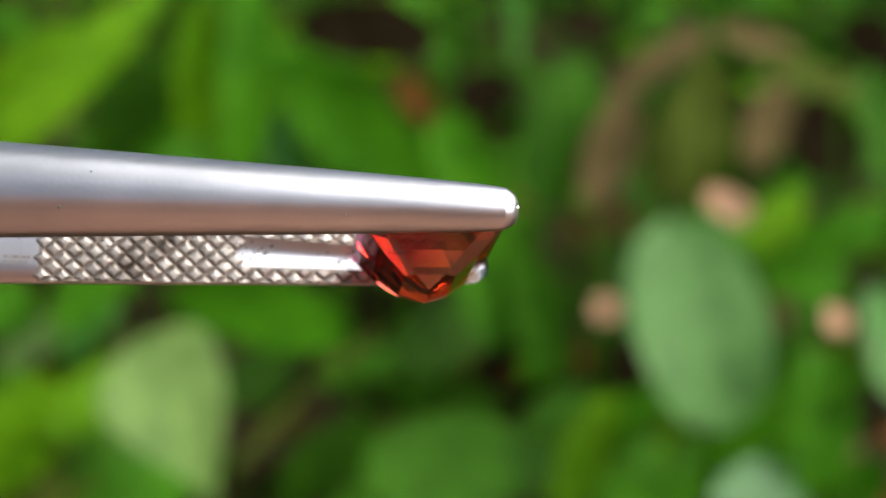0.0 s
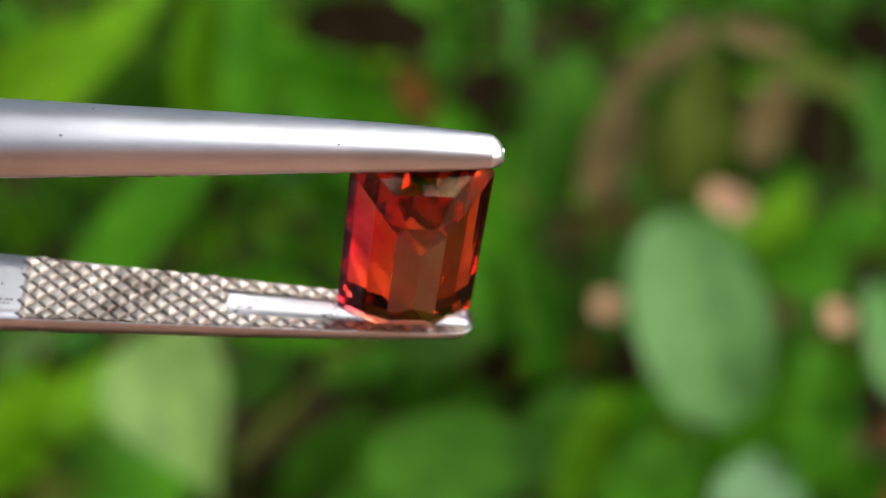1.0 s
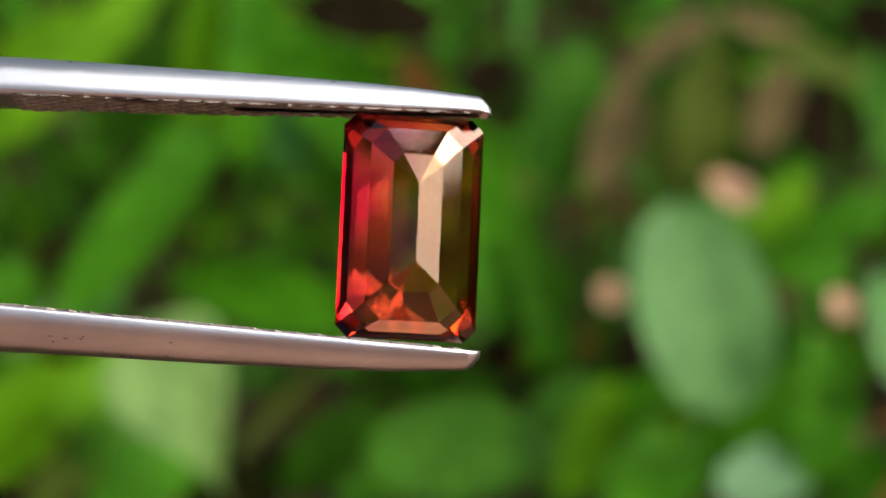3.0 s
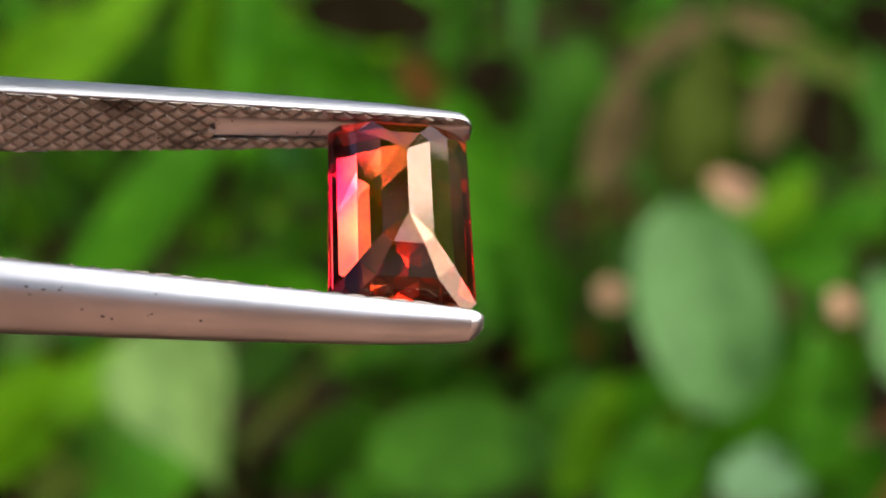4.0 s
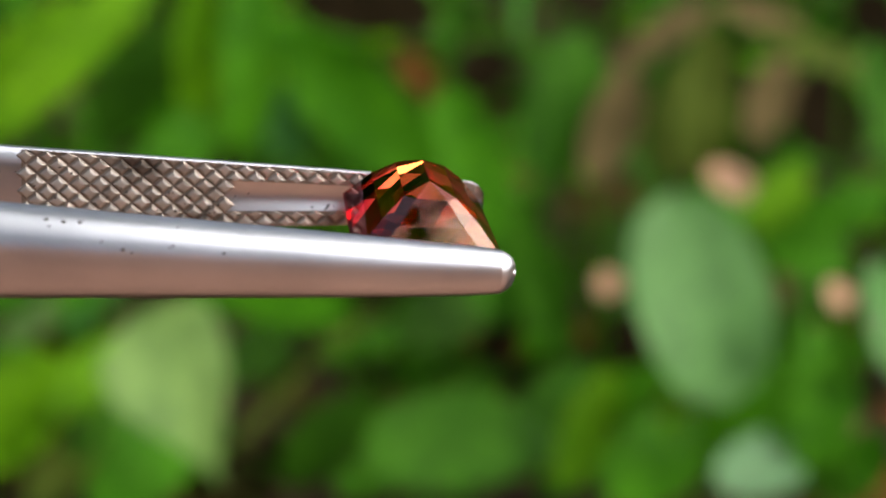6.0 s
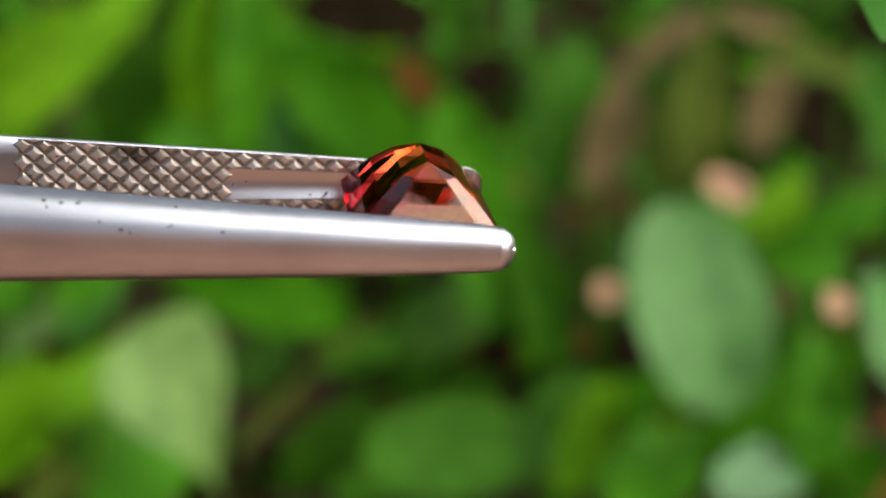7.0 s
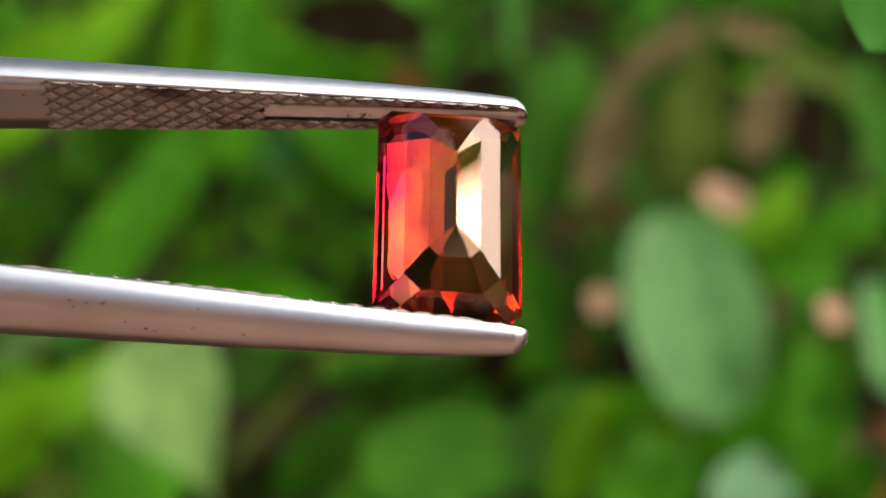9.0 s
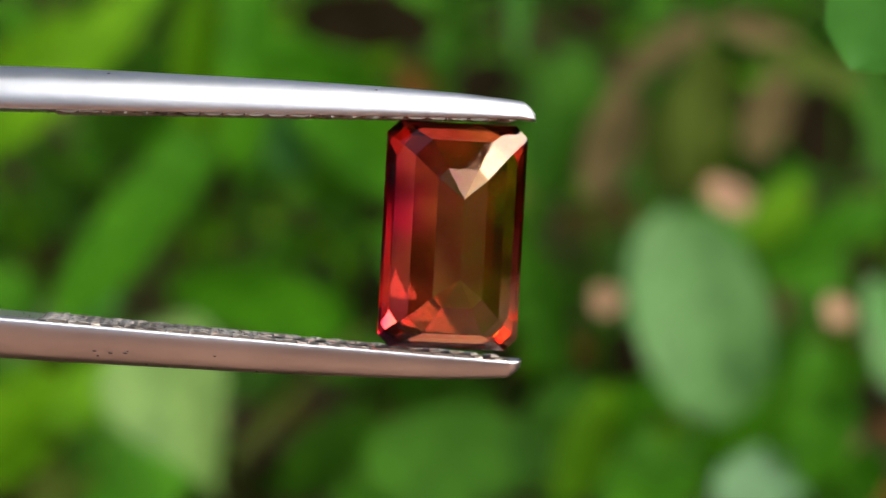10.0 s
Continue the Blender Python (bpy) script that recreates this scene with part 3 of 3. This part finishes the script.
def woods():
    """Unseen leaf masses round the clearing, open behind the eye, added to shape reflections."""
    rnd = random.Random(12)
    verts, faces, slot = [], [], []
    for i in range(9000):
        turn = rnd.uniform(0.9, math.pi + 1.2)
        dist = rnd.uniform(4.0, 6.5)
        c = Vector((dist * math.cos(turn), dist * math.sin(turn), 0))
        c.z = rnd.uniform(0, 1) ** 0.8 * (1.5 - 0.2 * max(0.0, math.sin(turn)) + 0.9 * noise.noise((c.x * 0.7, c.y * 0.7, 5)))
        a = Vector((rnd.gauss(0, 1), rnd.gauss(0, 1), rnd.gauss(0, 0.6))).normalized()
        b = a.cross(Vector((rnd.gauss(0, 1), rnd.gauss(0, 1), rnd.gauss(0, 1)))).normalized()
        ln, w = rnd.uniform(0.12, 0.3), rnd.uniform(0.06, 0.13)
        k = len(verts)
        verts += [tuple(c - a * ln), tuple(c + b * w - a * ln * 0.2), tuple(c + a * ln), tuple(c - b * w - a * ln * 0.2)]
        faces.append((k, k + 1, k + 2, k + 3))
        slot.append(rnd.randrange(3))
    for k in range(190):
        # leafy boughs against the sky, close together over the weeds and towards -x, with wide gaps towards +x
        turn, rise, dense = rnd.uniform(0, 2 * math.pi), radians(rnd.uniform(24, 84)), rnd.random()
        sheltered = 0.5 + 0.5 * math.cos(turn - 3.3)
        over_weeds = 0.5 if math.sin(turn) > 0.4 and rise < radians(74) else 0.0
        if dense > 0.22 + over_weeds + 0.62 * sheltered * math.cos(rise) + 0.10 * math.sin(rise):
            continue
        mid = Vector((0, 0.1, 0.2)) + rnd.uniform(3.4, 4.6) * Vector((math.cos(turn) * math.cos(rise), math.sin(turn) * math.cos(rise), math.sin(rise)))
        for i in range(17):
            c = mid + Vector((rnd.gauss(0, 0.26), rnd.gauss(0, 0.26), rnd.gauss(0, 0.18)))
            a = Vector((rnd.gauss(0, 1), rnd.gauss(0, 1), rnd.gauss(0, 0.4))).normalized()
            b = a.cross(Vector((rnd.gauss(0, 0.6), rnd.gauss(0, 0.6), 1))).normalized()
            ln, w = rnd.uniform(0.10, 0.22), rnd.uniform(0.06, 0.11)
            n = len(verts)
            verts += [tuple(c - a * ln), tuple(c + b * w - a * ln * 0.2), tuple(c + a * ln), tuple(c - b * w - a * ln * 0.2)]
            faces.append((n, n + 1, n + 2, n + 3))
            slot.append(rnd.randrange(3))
    me = bpy.data.meshes.new("far_woods")
    me.from_pydata(verts, [], faces)
    for k in ("mid", "dark", "yellow"):
        me.materials.append(KINDS[k])
    me.polygons.foreach_set("material_index", slot)
    return tagged(new("far_woods", me), "unseen green leaves and boughs added round the clearing to shape reflections", "woods", kind="stuff")


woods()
scatter("leaf_litter", "dry brown fallen leaves lying on the soil", "leaf litter", 2600, 5, ((-0.9, 0.9), (-0.6, 1.8)),
        ["dry", "dry", "rust"], (0.015, 0.05), (-0.012, 0.004), 0.1, anywhere)
scatter("undergrowth", "low green weeds growing thick on the ground", "weeds", 9000, 8, ((-1.0, 0.8), (0.49, 2.0)),
        ["mid", "mid", "dark", "dark", "yellow"], (0.014, 0.045), (0.005, 0.06), 0.9, patches)
scatter("clearing_weeds", "coarse green weeds in tufts across the clearing", "weeds", 11000, 15, ((-4.5, 4.0), (-2.5, 4.8)),
        ["mid", "dark", "yellow"], (0.05, 0.13), (0.01, 0.10), 0.9, clearing)


# ---------------------------------------------------------------- tweezers (millimetres, tip towards +x, jaws apart along z)
MM = 0.001


def jaw_width(x):
    knots = [(-118, 9.0), (-70, 8.6), (-40, 5.6), (-13.5, 3.0), (-3.2, 2.03), (1.0, 1.55), (2.3, 1.26)]
    w = float(np.interp(x, [k[0] for k in knots], [k[1] for k in knots]))
    return w * float(np.interp(x, [1.80, 1.93, 2.06, 2.18, 2.26], [1, 0.94, 0.84, 0.67, 0.44]))       # bevelled, rounded end


def jaw_thick(x):
    knots = [(-118, 1.5), (-40, 1.75), (-13.5, 1.50), (-6, 1.25), (-1, 1.0), (1.2, 0.78), (1.80, 0.70), (1.93, 0.62), (2.06, 0.51), (2.18, 0.36), (2.26, 0.20)]
    return float(np.interp(x, [k[0] for k in knots], [k[1] for k in knots]))


def jaw_inner(x):
    """Half the gap between the jaws; the arms meet at the far end."""
    if x > -40:
        return 3.885 + 0.0515 * x
    s = (x + 40) / -78
    return max(1.825 * (1 - s) ** 0.8, 0.0)


def arm_bm():
    bm = bmesh.new()
    xs = [-118, -112, -104, -94, -84, -74, -64, -54, -46, -40, -34, -28, -22, -17, -13.4, -11, -8, -6.5, -4, -2, -0.5, 0.5, 1.2, 1.5, 1.72, 1.80, 1.85, 1.93, 2.0, 2.06, 2.12, 2.18, 2.22, 2.26]
    rings = []
    for x in xs:
        w, th, z0 = jaw_width(x), jaw_thick(x), jaw_inner(x)
        ring = []
        for i in range(25):
            q = math.pi * i / 24
            c, s = math.cos(q), math.sin(q)
            yy = 0.5 * w * math.copysign(abs(c) ** 0.92, c)
            ring.append(bm.verts.new((x * MM, yy * MM, (z0 + 0.12 * th + 0.88 * th * s ** 0.92 if 0 < i < 24 else z0 + 0.12 * th) * MM)))
        for k in (-1, -0.55, -0.45, -0.3, -0.15, 0, 0.15, 0.3, 0.45, 0.55, 1):
            hollow = 0.24 * (1 - k * k) ** 4 if x > -6.6 else 0.0          # a plain hollow runs along the middle to the tip
            ring.append(bm.verts.new((x * MM, 0.49 * w * k * MM, (z0 + 0.08 + hollow) * MM)))
        rings.append(ring)
    hull_faces(bm, rings)
    bm.faces.new(rings[0][::-1])
    bm.faces.new(rings[-1])
    bmesh.ops.recalc_face_normals(bm, faces=bm.faces)
    for ring in (rings[xs.index(1.80)], rings[-1]):       # crisp edges of the ground tip
        for i in range(26):
            e = bm.edges.get((ring[i], ring[i + 1]))
            if e:
                e.smooth = False
    return bm


def knurl_bm():
    """Flat-topped diamond teeth on the inner face, with a plain channel along the middle towards the tip."""
    bm = bmesh.new()
    px, py = 0.70, 0.62
    rnd = random.Random(4)
    x = -13.4
    col = 0
    while x < 1.75:
        for r in range(-4, 5):
            cy = r * py + (py / 2 if col % 2 else 0)
            w = jaw_width(x) / 2
            if abs(cy) > w + 0.12:
                continue
            if x > -6.7 and abs(cy) < 0.23 * jaw_width(x):
                continue
            z0 = jaw_inner(x)
            lo, mid, hi = [], [], []
            sx, sy = x + rnd.uniform(-0.014, 0.014), cy + rnd.uniform(-0.014, 0.014)
            lean, tip_up, worn = rnd.uniform(-0.07, 0.07), rnd.uniform(-0.07, 0.07), rnd.uniform(0.0, 0.012)
            for dx, dy in ((1, 0), (0, 1), (-1, 0), (0, -1)):
                for k, lst, zz in ((0.95, lo, 0.085), (rnd.uniform(0.62, 0.76), mid, 0.028), (0.38, hi, worn)):
                    vx = min(sx + dx * px * 0.5 * k, 2.0)
                    w = jaw_width(vx) * 0.48
                    vy = max(-w, min(w, sy + dy * py * 0.5 * k))
                    if x > -6.7:
                        lim = 0.23 * jaw_width(x)
                        vy = math.copysign(max(abs(vy), lim), cy)
                    tilt = 0.0 if lst is lo else lean * (vx - sx) + tip_up * (vy - sy)
                    lst.append(bm.verts.new((vx * MM, vy * MM, (z0 + zz + tilt + 0.0515 * (vx - x)) * MM)))
            hull_faces(bm, [lo, mid, hi])
            bm.faces.new(hi)
        x += px / 2
        col += 1
    bmesh.ops.remove_doubles(bm, verts=bm.verts, dist=1e-7)
    bmesh.ops.dissolve_degenerate(bm, edges=bm.edges, dist=1e-7)
    bmesh.ops.recalc_face_normals(bm, faces=bm.faces)
    bm.normal_update()
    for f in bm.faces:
        f.material_index = 0 if abs(f.normal.z) > 0.9 else 1        # the flanks of the teeth take the darker steel
    return bm


def groove_film_bm():
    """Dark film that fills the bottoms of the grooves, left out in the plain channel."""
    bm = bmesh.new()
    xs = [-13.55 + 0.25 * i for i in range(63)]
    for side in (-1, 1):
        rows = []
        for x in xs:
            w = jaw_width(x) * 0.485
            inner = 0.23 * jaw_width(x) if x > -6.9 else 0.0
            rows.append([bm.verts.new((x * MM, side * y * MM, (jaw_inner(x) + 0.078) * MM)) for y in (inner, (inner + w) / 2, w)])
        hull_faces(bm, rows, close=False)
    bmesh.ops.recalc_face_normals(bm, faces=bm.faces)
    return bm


def flip(bm):
    bmesh.ops.scale(bm, vec=(1, 1, -1), verts=bm.verts)
    bmesh.ops.reverse_faces(bm, faces=bm.faces)
    return bm


def specks_bm(places):
    bm = bmesh.new()
    for x, y, r in places:
        w, th = jaw_width(x), jaw_thick(x)
        c = abs(2 * y / w) ** (1 / 0.92)
        z = jaw_inner(x) + 0.12 * th + 0.88 * th * math.sqrt(max(0, 1 - c * c)) ** 0.92
        m = Matrix.Translation((x * MM, y * MM, (z + 0.004) * MM)) @ Matrix.Diagonal((r * 1.4 * MM, r * 1.1 * MM, 0.02 * MM, 1))
        bmesh.ops.create_icosphere(bm, subdivisions=1, radius=1, matrix=m)
    return bm


def dirt_bm(seed, patches):
    """Tiny dark flakes of dirt on the inner face: (x, y, spread along x, spread along y, how many)."""
    rnd = random.Random(seed)
    bm = bmesh.new()
    for cx, cy, ex, ey, count in patches:
        for i in range(count):
            x, y = rnd.gauss(cx, ex), rnd.gauss(cy, ey)
            if x > 1.6 or abs(y) > 0.45 * jaw_width(x):
                continue
            in_hollow = x > -6.6 and abs(y) < 0.22 * jaw_width(x)
            k = y / (0.49 * jaw_width(x))
            z = jaw_inner(x) + (0.08 + 0.23 * (1 - k * k) ** 4 if in_hollow else 0.012)
            r = rnd.uniform(0.015, 0.05)
            m = Matrix.Translation((x * MM, y * MM, z * MM)) @ Matrix.Rotation(rnd.uniform(0, 3), 4, "Z") @ Matrix.Diagonal((r * rnd.uniform(1, 2.2) * MM, r * MM, 0.02 * MM, 1))
            bmesh.ops.create_icosphere(bm, subdivisions=1, radius=1, matrix=m)
    return bm


def mark_bm():
    """A worn stamped mark that cannot be read: two rows of fine bars."""
    bm = bmesh.new()
    rnd = random.Random(9)
    for row, y in enumerate((-0.62, -0.80)):
        x = -14.75
        while x < -13.85 - 0.15 * row:
            w = rnd.uniform(0.04, 0.13)
            m = Matrix.Translation(((x + w / 2) * MM, y * MM, (jaw_inner(x) + 0.078) * MM)) @ Matrix.Diagonal((w * MM, (0.11 if row == 0 else 0.06) * MM, 0.006 * MM, 1))
            bmesh.ops.create_cube(bm, size=1, matrix=m)
            x += w + rnd.uniform(0.02, 0.06)
    return bm


def tweezers():
    top = new("tweezers")
    both = []
    tagged(top, "satin steel gem tweezers with knurled jaws, gripping a red stone", "tweezers")
    for sign, spots in ((1, [(-11.9, -0.75, 0.05), (-3.2, -0.6, 0.04), (-11.0, 0.4, 0.03)]),
                        (-1, [(-11.85, -1.2, 0.06), (-11.75, -1.05, 0.04), (-11.35, -1.15, 0.06), (-10.87, -1.15, 0.06), (-10.8, -1.2, 0.03), (-9.57, -0.5, 0.06),
                              (-9.3, -0.42, 0.04), (-10.2, -0.7, 0.04), (-8.1, -0.65, 0.04), (-8.2, -0.6, 0.03), (-6.6, -0.5, 0.05), (-8.0, -1.1, 0.04)])):
        bm = arm_bm()
        arm = part("arm", bm if sign > 0 else flip(bm), STEEL, top, smooth=True)
        both.append(arm)
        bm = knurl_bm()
        part("knurling", bm if sign > 0 else flip(bm), STEEL_KNURL, arm, "diamond-cut teeth, stained in patches, with dark flanks")["kind"] = "stuff"
        arm.children[0].data.materials.append(DARK_STEEL)
        bm = groove_film_bm()
        part("grime", bm if sign > 0 else flip(bm), DARK_STEEL, arm, "dark film in the grooves of the teeth")
        bm = dirt_bm(3 + sign, ([(-2.7, 0.05, 0.5, 0.25, 45), (-6.3, 0.0, 0.45, 0.3, 30)] if sign < 0 else [(-3.0, 0.3, 0.4, 0.06, 8)])
                     + [(-7.6, 0.5, 0.9, 0.4, 50), (-11.5, 0.2, 1.6, 0.7, 30)])
        part("dirt", bm if sign > 0 else flip(bm), SPECK, arm, "dark flakes of dirt between the teeth")
        if sign < 0:
            part("mark", flip(mark_bm()), DARK_STEEL, arm, "tiny worn stamped mark")
        bm = specks_bm(spots)
        part("specks", bm if sign > 0 else flip(bm), SPECK, arm, "tiny dark pits and dirt specks")
    bm = bmesh.new()
    bmesh.ops.create_cube(bm, size=1, matrix=Matrix.Translation((-114 * MM, 0, 0)) @ Matrix.Diagonal((9 * MM, 8.4 * MM, 1.2 * MM, 1)))
    bmesh.ops.bevel(bm, geom=bm.edges[:], offset=0.0003, segments=2, affect="EDGES")
    part("joint", bm, STEEL, top)
    return top, both


tweezer, arms = tweezers()


# ---------------------------------------------------------------- the stone: a step-cut octagon, its pavilion towards the lens
def gem_ring(bm, hx, hz, cut, y):
    pts = [(hx - cut, hz), (hx, hz - cut), (hx, -hz + cut), (hx - cut, -hz), (-hx + cut, -hz), (-hx, -hz + cut), (-hx, hz - cut), (-hx + cut, hz)]
    return [bm.verts.new((x * MM, y * MM, z * MM)) for x, z in pts]


def gem():
    """The whole cut stone in one closed mesh, then parted along the edges of the girdle."""
    bm = bmesh.new()
    rings = [gem_ring(bm, 1.55, 2.95, 0.36, 0.66),      # table, turned away
             gem_ring(bm, 2.02, 3.43, 0.40, 0.42),
             gem_ring(bm, 2.38, 3.80, 0.42, 0.06),      # girdle
             gem_ring(bm, 2.38, 3.80, 0.42, 0.0),
             gem_ring(bm, 1.53, 3.20, 0.54, -1.0),      # three pavilion steps, meeting in a keel
             gem_ring(bm, 0.82, 2.28, 0.32, -1.60)]
    hull_faces(bm, rings)
    bm.faces.new(rings[0])
    a, b = bm.verts.new((0.0, -1.93 * MM, 1.30 * MM)), bm.verts.new((0.0, -1.93 * MM, -1.30 * MM))
    r = rings[-1]
    bm.faces.new((r[7], r[0], a))
    bm.faces.new((r[0], r[1], a))
    bm.faces.new((r[1], r[2], b, a))
    bm.faces.new((r[2], r[3], b))
    bm.faces.new((r[3], r[4], b))
    bm.faces.new((r[4], r[5], b))
    bm.faces.new((r[5], r[6], a, b))
    bm.faces.new((r[6], r[7], a))
    bmesh.ops.recalc_face_normals(bm, faces=bm.faces)
    top = new("gemstone")
    tagged(top, "orange-red step-cut rectangular gemstone gripped by tweezers", "gemstone")
    for name, low, high, label in (("pavilion", -9, -0.001, "stepped facets meeting in a keel"), ("girdle", -0.001, 0.061, "narrow edge band"),
                                   ("crown", 0.061, 0.65, ""), ("table", 0.65, 9, "flat polished face")):
        piece = bm.copy()
        gone = [f for f in piece.faces if not low * MM < f.calc_center_median().y <= high * MM]
        bmesh.ops.delete(piece, geom=gone, context="FACES")
        part(name, piece, GEM, top, label)
    bm.free()
    return top


stone = gem()
STONE_SEAT = pose(-0.31 * MM, -0.17 * MM, 0.01 * MM, 1.17, -0.47, 1.67)


# ---------------------------------------------------------------- what moves
def motions():
    rows = [
        (0.0, pose(-0.000287, 0.055639, 0.210779, 57.62, 4.09, 3.82)),
        (0.3, pose(-0.000535, 0.055948, 0.210421, 48.23, 4.63, 4.27)),
        (0.5, pose(-0.000559, 0.055968, 0.210495, 41.76, 4.78, 4.58)),
        (1.0, pose(-0.000763, 0.056472, 0.210289, 26.50, 4.71, 5.51)),
        (1.3, pose(-0.000860, 0.056773, 0.210359, 18.51, 4.62, 6.49)),
        (1.5, pose(-0.000845, 0.056577, 0.210337, 12.52, 4.67, 7.17)),
        (2.0, pose(-0.000846, 0.056383, 0.209697, -2.61, 5.16, 6.36)),
        (2.5, pose(-0.000919, 0.056245, 0.209886, -15.40, 5.61, 4.64)),
        (2.7, pose(-0.000960, 0.056156, 0.210001, -18.59, 5.62, 4.56)),
        (3.8, pose(-0.001191, 0.054593, 0.211580, -53.11, 5.04, 6.05)),
        (4.0, pose(-0.001302, 0.054538, 0.211183, -58.04, 4.80, 5.68)),
        (4.5, pose(-0.001213, 0.054301, 0.210743, -67.19, 3.90, 5.63)),
        (5.0, pose(-0.000677, 0.053903, 0.209902, -76.56, 4.61, 5.68)),
        (5.5, pose(-0.000582, 0.053931, 0.209997, -85.15, 4.61, 5.47)),
        (5.7, pose(-0.000495, 0.053883, 0.210177, -88.86, 4.49, 5.43)),
        (6.8, pose(-0.000695, 0.054064, 0.211743, -97.57, 2.44, 5.58)),
        (7.0, pose(-0.000535, 0.054034, 0.211509, -94.52, 3.40, 5.73)),
        (7.5, pose(0.000129, 0.053374, 0.211100, -80.40, 3.85, 3.41)),
        (8.0, pose(0.000607, 0.053188, 0.211589, -68.69, 3.98, 2.45)),
        (8.5, pose(0.000589, 0.053513, 0.211933, -57.99, 4.25, 1.77)),
        (9.0, pose(0.000582, 0.053755, 0.211780, -47.62, 4.88, 2.87)),
        (9.5, pose(0.000583, 0.054994, 0.211019, -31.00, 5.49, 5.70)),
        (10.0, pose(0.000579, 0.055437, 0.210519, -17.38, 5.32, 5.70)),
    ]
    walk(tweezer, rows)
    # the springy arms give a little as the grip loosens: degrees about the tips
    upper = ((0, 0.3), (0.5, 0.0), (1.0, 0.2), (1.5, 0.6), (2.0, 0.75), (2.7, 0.75), (3.8, 0.5), (4.5, 0.3), (5.5, 0.0), (8.5, 0.0), (9.2, 0.2), (10, 0.4))
    lower = ((0, 0.3), (0.5, 0.0), (1.0, 0.2), (1.5, 0.6), (2.0, 0.75), (2.7, 0.75), (3.8, 0.5), (4.5, 0.3), (5.5, 0.0), (7.0, 0.0), (8.0, 0.45), (9.0, 0.55), (10, 0.45))
    for arm, sign, gives in ((arms[0], 1, upper), (arms[1], -1, lower)):
        tip = (1.5 * MM, 0, sign * 3.96 * MM)
        back = (-1.5 * MM, 0, sign * -3.96 * MM)
        walk(arm, [(t, pose(*tip) @ pose(0, 0, 0, 0, sign * give, 0) @ pose(*back)) for t, give in gives])
    walk(stone, [(t, m @ STONE_SEAT) for t, m in rows])
    walk(swaying, [
        (0, pose(0.05684, 0.07118, -0.00876)),
        (2.7, pose(0.05665, 0.07097, -0.00934)),
        (5.5, pose(0.05652, 0.07065, -0.01021)),
        (7, pose(0.05586, 0.07020, -0.01145)),
        (7.5, pose(0.05568, 0.07019, -0.01149)),
        (8, pose(0.05554, 0.07015, -0.01160)),
        (8.5, pose(0.05539, 0.07020, -0.01145)),
        (9, pose(0.05548, 0.07020, -0.01145)),
        (9.5, pose(0.05508, 0.07010, -0.01175)),
        (10, pose(0.05460, 0.06995, -0.01225)),
    ])


motions()
